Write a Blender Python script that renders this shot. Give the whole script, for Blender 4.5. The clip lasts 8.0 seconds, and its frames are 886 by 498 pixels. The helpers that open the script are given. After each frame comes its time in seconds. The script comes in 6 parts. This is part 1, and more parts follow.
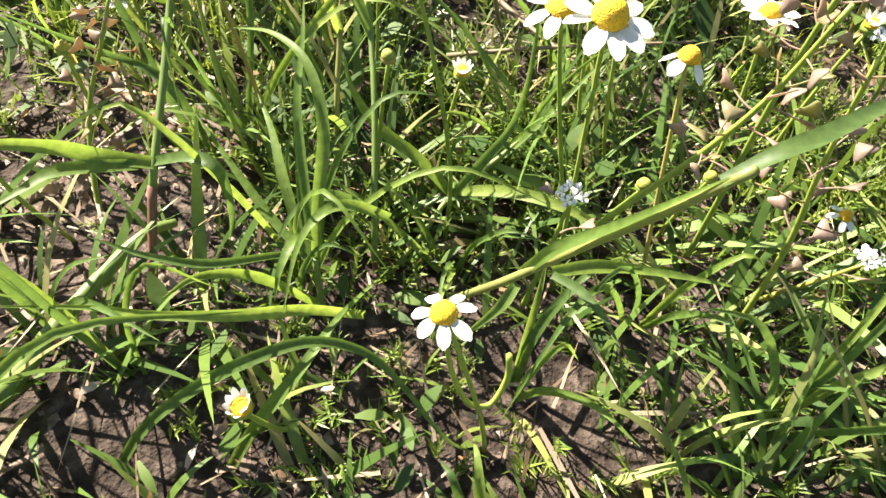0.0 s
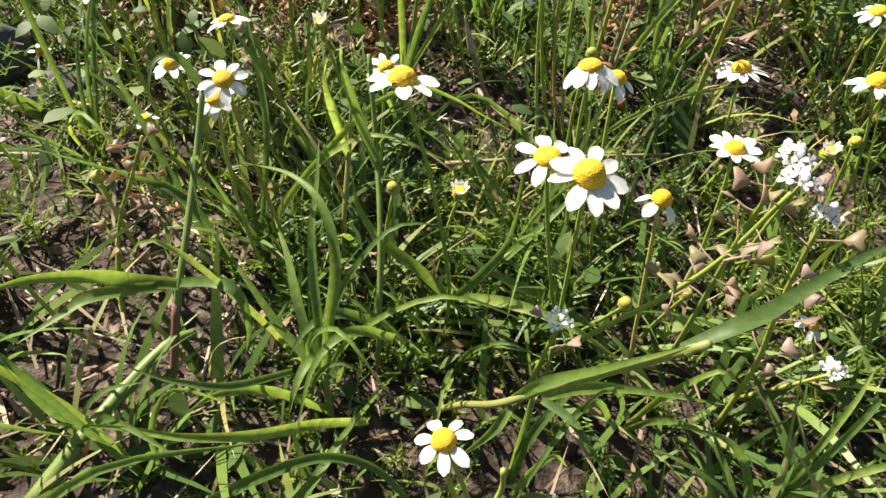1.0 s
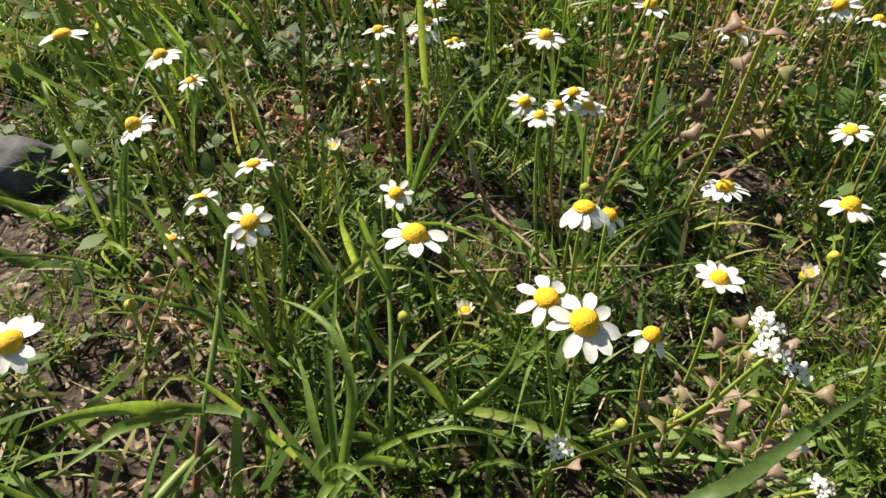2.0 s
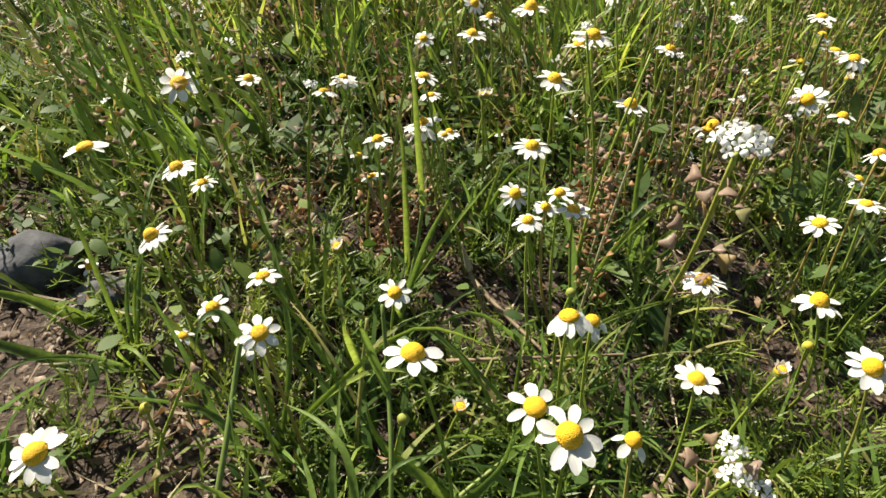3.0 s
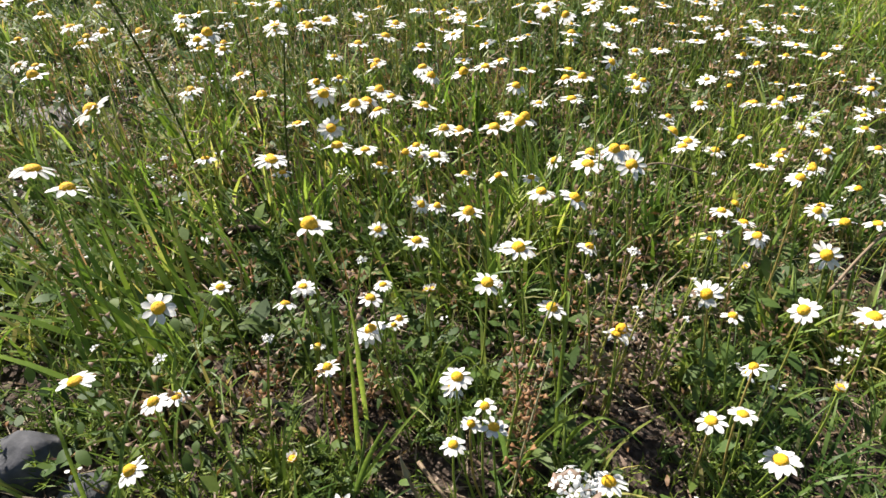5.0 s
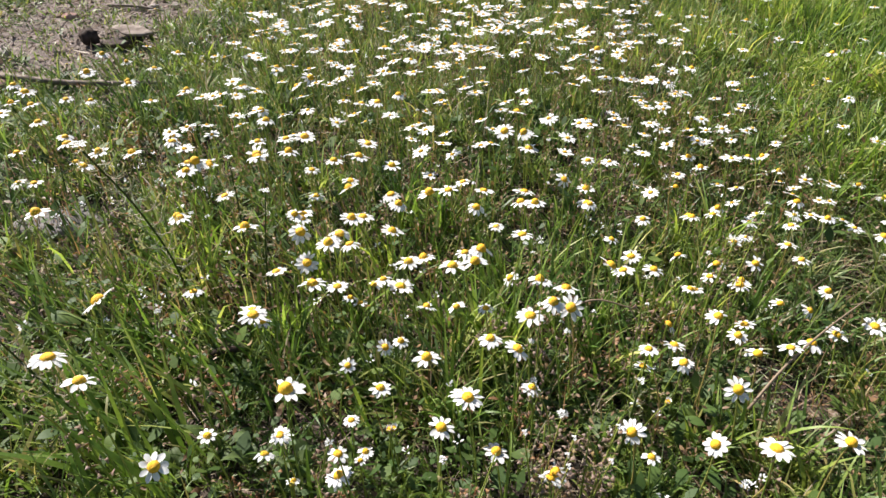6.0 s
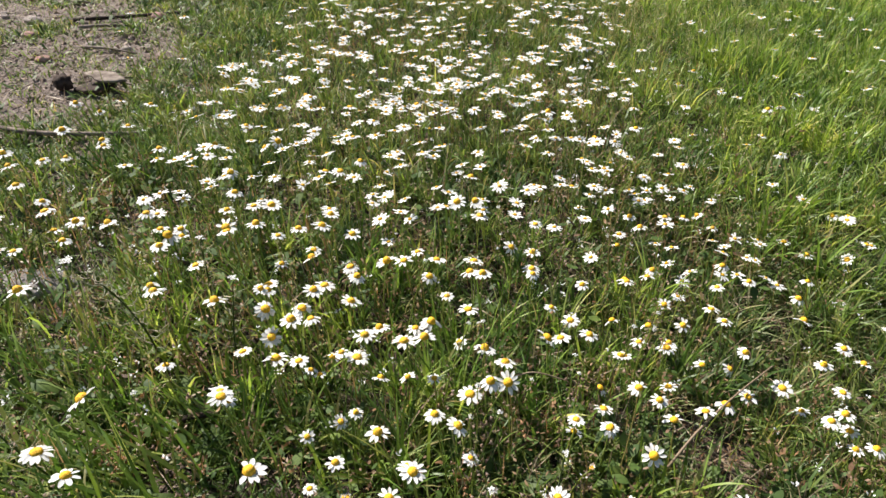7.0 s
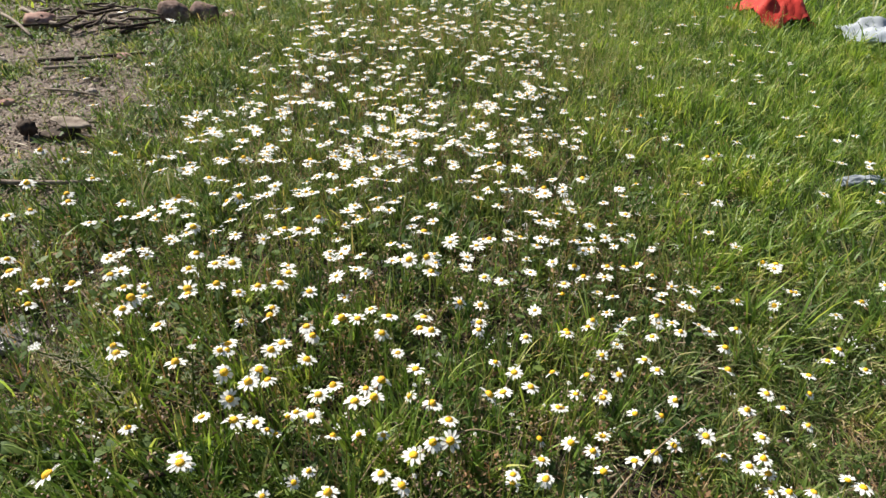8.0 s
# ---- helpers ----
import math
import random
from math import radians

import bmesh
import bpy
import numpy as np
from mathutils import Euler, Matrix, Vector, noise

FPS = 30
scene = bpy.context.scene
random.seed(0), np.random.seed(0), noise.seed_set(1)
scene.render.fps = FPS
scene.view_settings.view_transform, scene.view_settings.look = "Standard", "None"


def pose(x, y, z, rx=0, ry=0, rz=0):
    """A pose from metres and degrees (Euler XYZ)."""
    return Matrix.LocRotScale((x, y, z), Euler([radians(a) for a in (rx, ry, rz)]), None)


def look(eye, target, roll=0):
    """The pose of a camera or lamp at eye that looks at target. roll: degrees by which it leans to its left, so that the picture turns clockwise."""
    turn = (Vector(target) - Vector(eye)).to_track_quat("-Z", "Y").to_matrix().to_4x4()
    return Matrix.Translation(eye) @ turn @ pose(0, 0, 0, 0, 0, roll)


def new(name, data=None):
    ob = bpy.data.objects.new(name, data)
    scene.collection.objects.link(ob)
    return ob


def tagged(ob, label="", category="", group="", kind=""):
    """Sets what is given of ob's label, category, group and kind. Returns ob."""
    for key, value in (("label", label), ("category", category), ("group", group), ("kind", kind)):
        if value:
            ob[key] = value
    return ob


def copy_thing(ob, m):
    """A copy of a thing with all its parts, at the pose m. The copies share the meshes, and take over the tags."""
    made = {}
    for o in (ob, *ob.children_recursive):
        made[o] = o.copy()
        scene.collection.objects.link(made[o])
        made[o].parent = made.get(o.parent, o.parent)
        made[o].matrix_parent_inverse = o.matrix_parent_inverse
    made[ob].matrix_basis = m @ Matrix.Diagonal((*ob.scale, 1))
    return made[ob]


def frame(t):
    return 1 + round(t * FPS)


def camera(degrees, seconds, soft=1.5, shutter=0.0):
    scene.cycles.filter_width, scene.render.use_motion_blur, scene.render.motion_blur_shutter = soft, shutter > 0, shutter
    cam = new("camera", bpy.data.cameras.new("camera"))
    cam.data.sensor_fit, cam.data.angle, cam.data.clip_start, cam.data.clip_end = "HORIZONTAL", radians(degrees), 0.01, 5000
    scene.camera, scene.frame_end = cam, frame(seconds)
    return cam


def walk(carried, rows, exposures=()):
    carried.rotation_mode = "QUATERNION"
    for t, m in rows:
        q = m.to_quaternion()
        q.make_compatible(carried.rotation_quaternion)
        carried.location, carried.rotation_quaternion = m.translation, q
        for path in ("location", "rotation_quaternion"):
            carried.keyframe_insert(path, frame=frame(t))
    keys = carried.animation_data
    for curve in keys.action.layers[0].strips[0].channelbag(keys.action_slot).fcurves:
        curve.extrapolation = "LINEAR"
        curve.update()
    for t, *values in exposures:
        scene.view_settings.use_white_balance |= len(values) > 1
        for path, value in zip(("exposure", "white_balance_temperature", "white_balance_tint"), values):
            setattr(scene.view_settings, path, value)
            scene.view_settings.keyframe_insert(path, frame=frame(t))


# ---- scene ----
cam = camera(68.8, 8.0)
PATH = [
    (0, (0.008, 0.089, 0.197), (-0.084, 1.197, -1.465), 1.5),
    (0.5, (0.006, 0.091, 0.207), (-0.089, 1.256, -1.415), 1.7),
    (1, (0.006, 0.096, 0.224), (-0.089, 1.319, -1.355), 1.8),
    (1.5, (0.004, 0.101, 0.239), (-0.102, 1.385, -1.291), 1.3),
    (1.7, (0.003, 0.103, 0.245), (-0.105, 1.412, -1.263), 1.3),
    (2.8, (0.002, 0.107, 0.275), (-0.112, 1.527, -1.128), 1.2),
    (3, (0.002, 0.109, 0.282), (-0.109, 1.547, -1.103), 1.1),
    (3.5, (0.002, 0.111, 0.296), (-0.104, 1.585, -1.052), 1.2),
    (4, (0.0, 0.114, 0.318), (-0.115, 1.618, -0.995), 0.9),
    (4.2, (0.003, 0.117, 0.328), (-0.102, 1.636, -0.968), 1.0),
    (5.3, (0.026, 0.133, 0.411), (-0.032, 1.697, -0.834), 2.2),
    (5.5, (0.026, 0.137, 0.435), (-0.019, 1.706, -0.804), 2.7),
    (6, (0.037, 0.137, 0.502), (0.015, 1.731, -0.706), 2.8),
    (6.5, (0.047, 0.13, 0.553), (0.074, 1.723, -0.655), 4.0),
    (7, (0.055, 0.128, 0.601), (0.114, 1.737, -0.585), 4.7),
    (7.5, (0.06, 0.123, 0.65), (0.15, 1.753, -0.506), 5.0),
    (8, (0.075, 0.117, 0.682), (0.222, 1.753, -0.46), 6.3),
]
walk(cam, [(t, look(eye, target, lean)) for t, eye, target, lean in PATH], [(0, 2.26, 6700, 12), (0.5, 2.17, 6450, 17), (1, 1.57, 6750, 11), (1.5, 1.17, 6950, 8), (3.5, 1.20, 7000, 8), (4.2, 1.20, 6950, 8), (5.5, 1.18, 6200, 16), (7, 1.03, 6330, 14), (8, 0.96, 6480, 10)])

# ---- light ----
SUN_ELEVATION, SUN_HEADING = 43.0, -52.0   # heading: degrees clockwise from +y that the sun stands at
world = bpy.data.worlds.new("sky")
scene.world = world
world.use_nodes = True
wn = world.node_tree
sky = wn.nodes.new("ShaderNodeTexSky")
sky.sky_type, sky.sun_disc = "NISHITA", False
sky.sun_elevation, sky.sun_rotation = radians(SUN_ELEVATION), radians(SUN_HEADING)
wn.links.new(sky.outputs["Color"], wn.nodes["Background"].inputs["Color"])
wn.nodes["Background"].inputs["Strength"].default_value = 0.042
sun = new("sun", bpy.data.lights.new("sun", "SUN"))
sun.data.energy, sun.data.angle, sun.data.color = 5.0, radians(0.53), (1.0, 0.94, 0.82)
ce, se = math.cos(radians(SUN_ELEVATION)), math.sin(radians(SUN_ELEVATION))
sun.matrix_world = look((4 * ce * math.sin(radians(SUN_HEADING)), 4 * ce * math.cos(radians(SUN_HEADING)), 4 * se), (0, 0, 0))


# ---- materials ----
def material(name):
    m = bpy.data.materials.new(name)
    m.use_nodes = True
    return m, m.node_tree.nodes, m.node_tree.links, m.node_tree.nodes["Principled BSDF"]


def ramp_node(n, stops):
    r = n.new("ShaderNodeValToRGB").color_ramp
    while len(r.elements) < len(stops):
        r.elements.new(0.5)
    for e, (p, c) in zip(r.elements, stops):
        e.position, e.color = p, (*c, 1)
    return n[-1]


def noise_node(n, l, scale, detail=4, source="Object"):
    c = n.new("ShaderNodeTexCoord")
    x = n.new("ShaderNodeTexNoise")
    x.inputs["Scale"].default_value, x.inputs["Detail"].default_value = scale, detail
    l.new(c.outputs[source], x.inputs["Vector"])
    return x


def leafy(name, stops, thin=0.35, rough=0.45, pick="island", fleck=300, vein=0.25, tone=0.0, through_tint=(1.2, 1.14, 0.78)):
    """Thin plant tissue: a picked colour with fine streaks, gloss, and light that shines through."""
    m, n, l, b = material(name)
    if pick == "island":
        r = n.new("ShaderNodeNewGeometry").outputs["Random Per Island"]
    else:
        r = n.new("ShaderNodeObjectInfo").outputs["Random"]
    ramp = ramp_node(n, stops)
    l.new(r, ramp.inputs["Fac"])
    big = noise_node(n, l, fleck)
    mul = n.new("ShaderNodeMix")
    mul.data_type, mul.blend_type = "RGBA", "MULTIPLY"
    mul.inputs["Factor"].default_value = vein
    shade = ramp_node(n, [(0.3, (0.45, 0.5, 0.35)), (0.7, (1.25, 1.2, 1.1))])
    l.new(big.outputs["Fac"], shade.inputs["Fac"])
    l.new(ramp.outputs["Color"], mul.inputs["A"])
    l.new(shade.outputs["Color"], mul.inputs["B"])
    drift = n.new("ShaderNodeMix")
    drift.data_type, drift.blend_type = "RGBA", "MULTIPLY"
    drift.inputs["Factor"].default_value = tone
    wide = noise_node(n, l, 9, 7)
    tint = ramp_node(n, [(0.33, (0.42, 0.56, 0.5)), (0.5, (0.95, 1.0, 0.95)), (0.66, (1.4, 1.25, 1.0))])
    l.new(wide.outputs["Fac"], tint.inputs["Fac"])
    l.new(mul.outputs["Result"], drift.inputs["A"])
    l.new(tint.outputs["Color"], drift.inputs["B"])
    mul = drift
    l.new(mul.outputs["Result"], b.inputs["Base Color"])
    b.inputs["Roughness"].default_value = rough
    b.inputs["Specular IOR Level"].default_value = 0.4
    bump = n.new("ShaderNodeBump")
    bump.inputs["Strength"].default_value, bump.inputs["Distance"].default_value = 0.3, 0.0004
    l.new(big.outputs["Fac"], bump.inputs["Height"])
    l.new(bump.outputs["Normal"], b.inputs["Normal"])
    if thin:
        t = n.new("ShaderNodeBsdfTranslucent")
        glow = n.new("ShaderNodeMix")
        glow.data_type, glow.blend_type = "RGBA", "MULTIPLY"
        glow.inputs["Factor"].default_value, glow.inputs["B"].default_value = 1.0, (*through_tint, 1)
        l.new(mul.outputs["Result"], glow.inputs["A"])
        l.new(glow.outputs["Result"], t.inputs["Color"])
        mix = n.new("ShaderNodeMixShader")
        mix.inputs["Fac"].default_value = thin
        l.new(b.outputs["BSDF"], mix.inputs[1])
        l.new(t.outputs["BSDF"], mix.inputs[2])
        l.new(mix.outputs["Shader"], n["Material Output"].inputs["Surface"])
    return m


GREENS = [(0.0, (0.064, 0.116, 0.024)), (0.3, (0.112, 0.186, 0.040)), (0.55, (0.165, 0.258, 0.062)), (0.76, (0.245, 0.322, 0.085)), (0.88, (0.315, 0.320, 0.115)), (1.0, (0.360, 0.285, 0.155))]
LUSH = [(0.0, (0.080, 0.148, 0.024)), (0.4, (0.165, 0.270, 0.044)), (0.75, (0.285, 0.400, 0.080)), (0.93, (0.420, 0.470, 0.150)), (1.0, (0.42, 0.39, 0.20))]
DARKS = [(0.0, (0.042, 0.082, 0.018)), (0.5, (0.068, 0.122, 0.026)), (1.0, (0.118, 0.178, 0.036))]
mat_turf = leafy("turf_green", GREENS, thin=0.44, tone=0.9)
mat_mat = leafy("matted_green", [(0.0, (0.075, 0.112, 0.036)), (0.4, (0.135, 0.185, 0.062)), (0.68, (0.215, 0.262, 0.100)), (0.8, (0.330, 0.315, 0.170)), (1.0, (0.44, 0.36, 0.24))], thin=0.42, tone=0.8)
mat_lush = leafy("lush_green", LUSH, thin=0.50, tone=0.9)
mat_herb = leafy("herb_green", DARKS, thin=0.35, rough=0.62, tone=0.6)
mat_herb_leaf = leafy("herb_leaf", [(0.0, (0.055, 0.092, 0.020)), (1.0, (0.105, 0.150, 0.042))], thin=0.3, rough=0.6, pick="object", fleck=200)
mat_feather = leafy("feathery_green", [(0.0, (0.076, 0.126, 0.018)), (0.6, (0.136, 0.198, 0.029)), (1.0, (0.212, 0.262, 0.052))], thin=0.35, tone=0.7)
mat_blade = leafy("blade_green", [(0.0, (0.085, 0.150, 0.055)), (0.45, (0.165, 0.255, 0.065)), (0.8, (0.245, 0.345, 0.075)), (1.0, (0.330, 0.410, 0.110))], thin=0.58, rough=0.5, pick="object", fleck=420, vein=0.55, tone=0.6)
mat_culm = leafy("culm_green", [(0.0, (0.160, 0.230, 0.060)), (0.7, (0.230, 0.295, 0.080)), (1.0, (0.290, 0.270, 0.095))], thin=0.25, pick="object", fleck=350)
mat_red_culm = leafy("reddish_culm", [(0.0, (0.16, 0.07, 0.05)), (1.0, (0.24, 0.13, 0.08))], thin=0.0, pick="object", fleck=350)
mat_stem = leafy("stem_green", [(0.0, (0.212, 0.297, 0.050)), (0.8, (0.318, 0.376, 0.072)), (1.0, (0.382, 0.277, 0.101))], thin=0.2, pick="object")
mat_far_stem = leafy("far_stem_green", [(0.0, (0.138, 0.198, 0.036)), (1.0, (0.254, 0.297, 0.065))], thin=0.2)
mat_petal = leafy("white_petal", [(0.0, (0.78, 0.78, 0.77)), (1.0, (0.84, 0.84, 0.83))], thin=0.33, rough=0.55, pick="object", fleck=900, vein=0.06, through_tint=(1, 1, 1))
mat_far_petal = leafy("far_white_petal", [(0.0, (0.78, 0.78, 0.77)), (1.0, (0.85, 0.85, 0.84))], thin=0.33, rough=0.55, fleck=900, vein=0.06, through_tint=(1, 1, 1))
mat_pod = leafy("tan_pod", [(0.0, (0.330, 0.240, 0.190)), (0.4, (0.468, 0.360, 0.310)), (0.75, (0.408, 0.280, 0.215)), (0.9, (0.300, 0.300, 0.140)), (1.0, (0.440, 0.290, 0.150))], thin=0.5, pick="object", fleck=400)
mat_far_pod = leafy("far_tan_pod", [(0.0, (0.22, 0.135, 0.075)), (0.5, (0.34, 0.225, 0.145)), (0.8, (0.31, 0.165, 0.085)), (1.0, (0.28, 0.25, 0.11))], thin=0.45, fleck=400)
mat_red_pod = leafy("rust_pod", [(0.0, (0.24, 0.12, 0.06)), (1.0, (0.42, 0.24, 0.12))], thin=0.35, pick="object", fleck=400)
mat_dead_leaf = leafy("dead_leaf", [(0.0, (0.07, 0.040, 0.024)), (0.4, (0.15, 0.085, 0.045)), (0.8, (0.26, 0.145, 0.07)), (1.0, (0.34, 0.25, 0.15))], thin=0.2, rough=0.6, fleck=500, vein=0.5)
mat_seed = leafy("seed_head", [(0.0, (0.34, 0.36, 0.18)), (0.5, (0.46, 0.42, 0.26)), (1.0, (0.56, 0.46, 0.34))], thin=0.45, rough=0.6, fleck=500)
mat_grey_pod = leafy("grey_green_pod", [(0.0, (0.26, 0.28, 0.17)), (0.6, (0.38, 0.38, 0.26)), (1.0, (0.44, 0.36, 0.27))], thin=0.35, pick="object", fleck=400)
mat_flake = leafy("dry_flake", [(0.0, (0.09, 0.058, 0.045)), (0.4, (0.18, 0.125, 0.10)), (0.75, (0.28, 0.20, 0.165)), (1.0, (0.40, 0.34, 0.29))], thin=0.1, rough=0.7, fleck=500, vein=0.5)
mat_straw = leafy("straw", [(0.0, (0.101, 0.062, 0.039)), (0.5, (0.211, 0.148, 0.094)), (1.0, (0.359, 0.304, 0.211))], thin=0.1, rough=0.6)


def disc_material():
    m, n, l, b = material("yellow_disc")
    v = n.new("ShaderNodeTexVoronoi")
    v.inputs["Scale"].default_value = 2300
    c = n.new("ShaderNodeTexCoord")
    l.new(c.outputs["Object"], v.inputs["Vector"])
    r = ramp_node(n, [(0.0, (0.86, 0.54, 0.012)), (0.6, (0.78, 0.43, 0.008)), (1.0, (0.48, 0.22, 0.004))])
    l.new(v.outputs["Distance"], r.inputs["Fac"])
    l.new(r.outputs["Color"], b.inputs["Base Color"])
    b.inputs["Roughness"].default_value = 0.7
    bump = n.new("ShaderNodeBump")
    bump.invert = True
    bump.inputs["Strength"].default_value, bump.inputs["Distance"].default_value = 0.8, 0.0004
    l.new(v.outputs["Distance"], bump.inputs["Height"])
    l.new(bump.outputs["Normal"], b.inputs["Normal"])
    return m


mat_disc = disc_material()


def earthy(name, dark, mid, pale, scale, bump_depth, rough=0.9):
    m, n, l, b = material(name)
    fine, broad = noise_node(n, l, scale, 8), noise_node(n, l, scale / 14, 4)
    r = ramp_node(n, [(0.3, dark), (0.5, mid), (0.72, pale)])
    l.new(fine.outputs["Fac"], r.inputs["Fac"])
    mul = n.new("ShaderNodeMix")
    mul.data_type, mul.blend_type = "RGBA", "MULTIPLY"
    mul.inputs["Factor"].default_value = 0.7
    s = ramp_node(n, [(0.35, (0.5, 0.46, 0.42)), (0.65, (1.15, 1.12, 1.1))])
    l.new(broad.outputs["Fac"], s.inputs["Fac"])
    l.new(r.outputs["Color"], mul.inputs["A"])
    l.new(s.outputs["Color"], mul.inputs["B"])
    l.new(mul.outputs["Result"], b.inputs["Base Color"])
    b.inputs["Roughness"].default_value = rough
    b.inputs["Specular IOR Level"].default_value = 0.2
    bump = n.new("ShaderNodeBump")
    bump.inputs["Strength"].default_value, bump.inputs["Distance"].default_value = 1.0, bump_depth
    l.new(fine.outputs["Fac"], bump.inputs["Height"])
    l.new(bump.outputs["Normal"], b.inputs["Normal"])
    return m


mat_soil = earthy("soil", (0.026, 0.019, 0.015), (0.060, 0.045, 0.036), (0.150, 0.118, 0.097), 190, 0.006)


def island(m, centre, radius, rag, stops, scale, inside=True):
    """Lets the earth change colour inside (or outside) a ragged round patch."""
    n, l = m.node_tree.nodes, m.node_tree.links
    b = n["Principled BSDF"]
    under_tone = b.inputs["Base Color"].links[0].from_socket
    c, d = n.new("ShaderNodeTexCoord"), n.new("ShaderNodeVectorMath")
    d.operation, d.inputs[1].default_value = "DISTANCE", centre
    l.new(c.outputs["Object"], d.inputs[0])
    rough = noise_node(n, l, 4 / radius, 6)
    add = n.new("ShaderNodeMath")
    add.operation = "MULTIPLY_ADD"
    add.inputs[1].default_value = rag
    l.new(rough.outputs["Fac"], add.inputs[0])
    l.new(d.outputs["Value"], add.inputs[2])
    r = n.new("ShaderNodeMapRange")
    lo, hi = radius + rag * 0.5 + radius * 0.12, radius + rag * 0.5 - radius * 0.12
    r.inputs["From Min"].default_value, r.inputs["From Max"].default_value = (lo, hi) if inside else (hi, lo)
    l.new(add.outputs["Value"], r.inputs["Value"])
    mix = n.new("ShaderNodeMix")
    mix.data_type = "RGBA"
    fine = noise_node(n, l, scale, 8)
    ramp = ramp_node(n, stops)
    l.new(fine.outputs["Fac"], ramp.inputs["Fac"])
    l.new(r.outputs["Result"], mix.inputs["Factor"])
    l.new(under_tone, mix.inputs["A"])
    l.new(ramp.outputs["Color"], mix.inputs["B"])
    l.new(mix.outputs["Result"], b.inputs["Base Color"])


island(mat_soil, (-0.1, 1.1, 0.0), 1.2, 0.9, [(0.3, (0.020, 0.034, 0.008)), (0.5, (0.036, 0.058, 0.013)), (0.72, (0.070, 0.085, 0.026))], 30, inside=False)
island(mat_soil, (-1.05, 1.75, 0.0), 0.75, 0.5, [(0.3, (0.070, 0.055, 0.047)), (0.5, (0.148, 0.119, 0.102)), (0.72, (0.30, 0.25, 0.22))], 190)
mat_crumb = earthy("soil_crumb", (0.10, 0.075, 0.055), (0.21, 0.16, 0.125), (0.36, 0.30, 0.25), 260, 0.002)
mat_rock = earthy("dark_stone", (0.06, 0.065, 0.075), (0.10, 0.105, 0.12), (0.17, 0.175, 0.19), 90, 0.002, 0.75)
mat_pale_rock = earthy("pale_stone", (0.22, 0.19, 0.18), (0.34, 0.30, 0.28), (0.46, 0.42, 0.39), 70, 0.003)
mat_grey_rock = earthy("grey_stone", (0.13, 0.125, 0.12), (0.21, 0.20, 0.195), (0.31, 0.29, 0.28), 70, 0.003)
mat_pink_rock = earthy("pink_stone", (0.26, 0.15, 0.13), (0.38, 0.24, 0.21), (0.48, 0.34, 0.30), 60, 0.003)
mat_brown_rock = earthy("brown_stone", (0.10, 0.065, 0.055), (0.19, 0.13, 0.115), (0.30, 0.225, 0.20), 60, 0.004)
mat_chip = earthy("stone_chip", (0.12, 0.088, 0.080), (0.24, 0.185, 0.17), (0.42, 0.36, 0.33), 60, 0.003)
mat_wood = earthy("weathered_wood", (0.10, 0.075, 0.06), (0.22, 0.18, 0.15), (0.38, 0.33, 0.28), 60, 0.002, 0.8)
mat_dark_wood = earthy("dark_bark", (0.028, 0.020, 0.016), (0.055, 0.038, 0.030), (0.11, 0.08, 0.065), 80, 0.003, 0.85)
mat_red_cloth = earthy("red_cloth", (0.42, 0.03, 0.025), (0.55, 0.05, 0.04), (0.62, 0.09, 0.07), 25, 0.002, 0.7)
mat_pale_sheet = earthy("pale_blue_sheet", (0.30, 0.34, 0.40), (0.40, 0.45, 0.52), (0.50, 0.55, 0.61), 25, 0.001, 0.5)


# ---- building helpers ----
rng = np.random.default_rng(7)


def mesh_of(name, verts, quads, tris, mat, smooth=True):
    """A mesh from arrays of places, four-cornered and three-cornered faces."""
    me = bpy.data.meshes.new(name)
    verts = np.asarray(verts, np.float32).reshape(-1, 3)
    quads = np.asarray(quads, np.int32).reshape(-1, 4)
    tris = np.asarray(tris, np.int32).reshape(-1, 3)
    me.vertices.add(len(verts))
    me.vertices.foreach_set("co", verts.ravel())
    me.loops.add(quads.size + tris.size)
    me.loops.foreach_set("vertex_index", np.concatenate([quads.ravel(), tris.ravel()]))
    me.polygons.add(len(quads) + len(tris))
    starts = np.concatenate([np.arange(len(quads)) * 4, quads.size + np.arange(len(tris)) * 3])
    me.polygons.foreach_set("loop_start", starts.astype(np.int32))
    if smooth:
        me.polygons.foreach_set("use_smooth", np.ones(len(starts), bool))
    me.materials.append(mat)
    me.update(calc_edges=True)
    return me


def part(name, me, parent, label="", m=None):
    ob = new(name, me)
    ob.parent = parent
    if m is not None:
        ob.matrix_local = m
    return tagged(ob, label)


def thing(name, place, label, category, group="", kind=""):
    ob = new(name)
    ob.empty_display_size = 0.01
    ob.location = place
    return tagged(ob, label, category, group, kind)


LEAN = (-0.12, 0.10)   # the growth leans a little towards the light


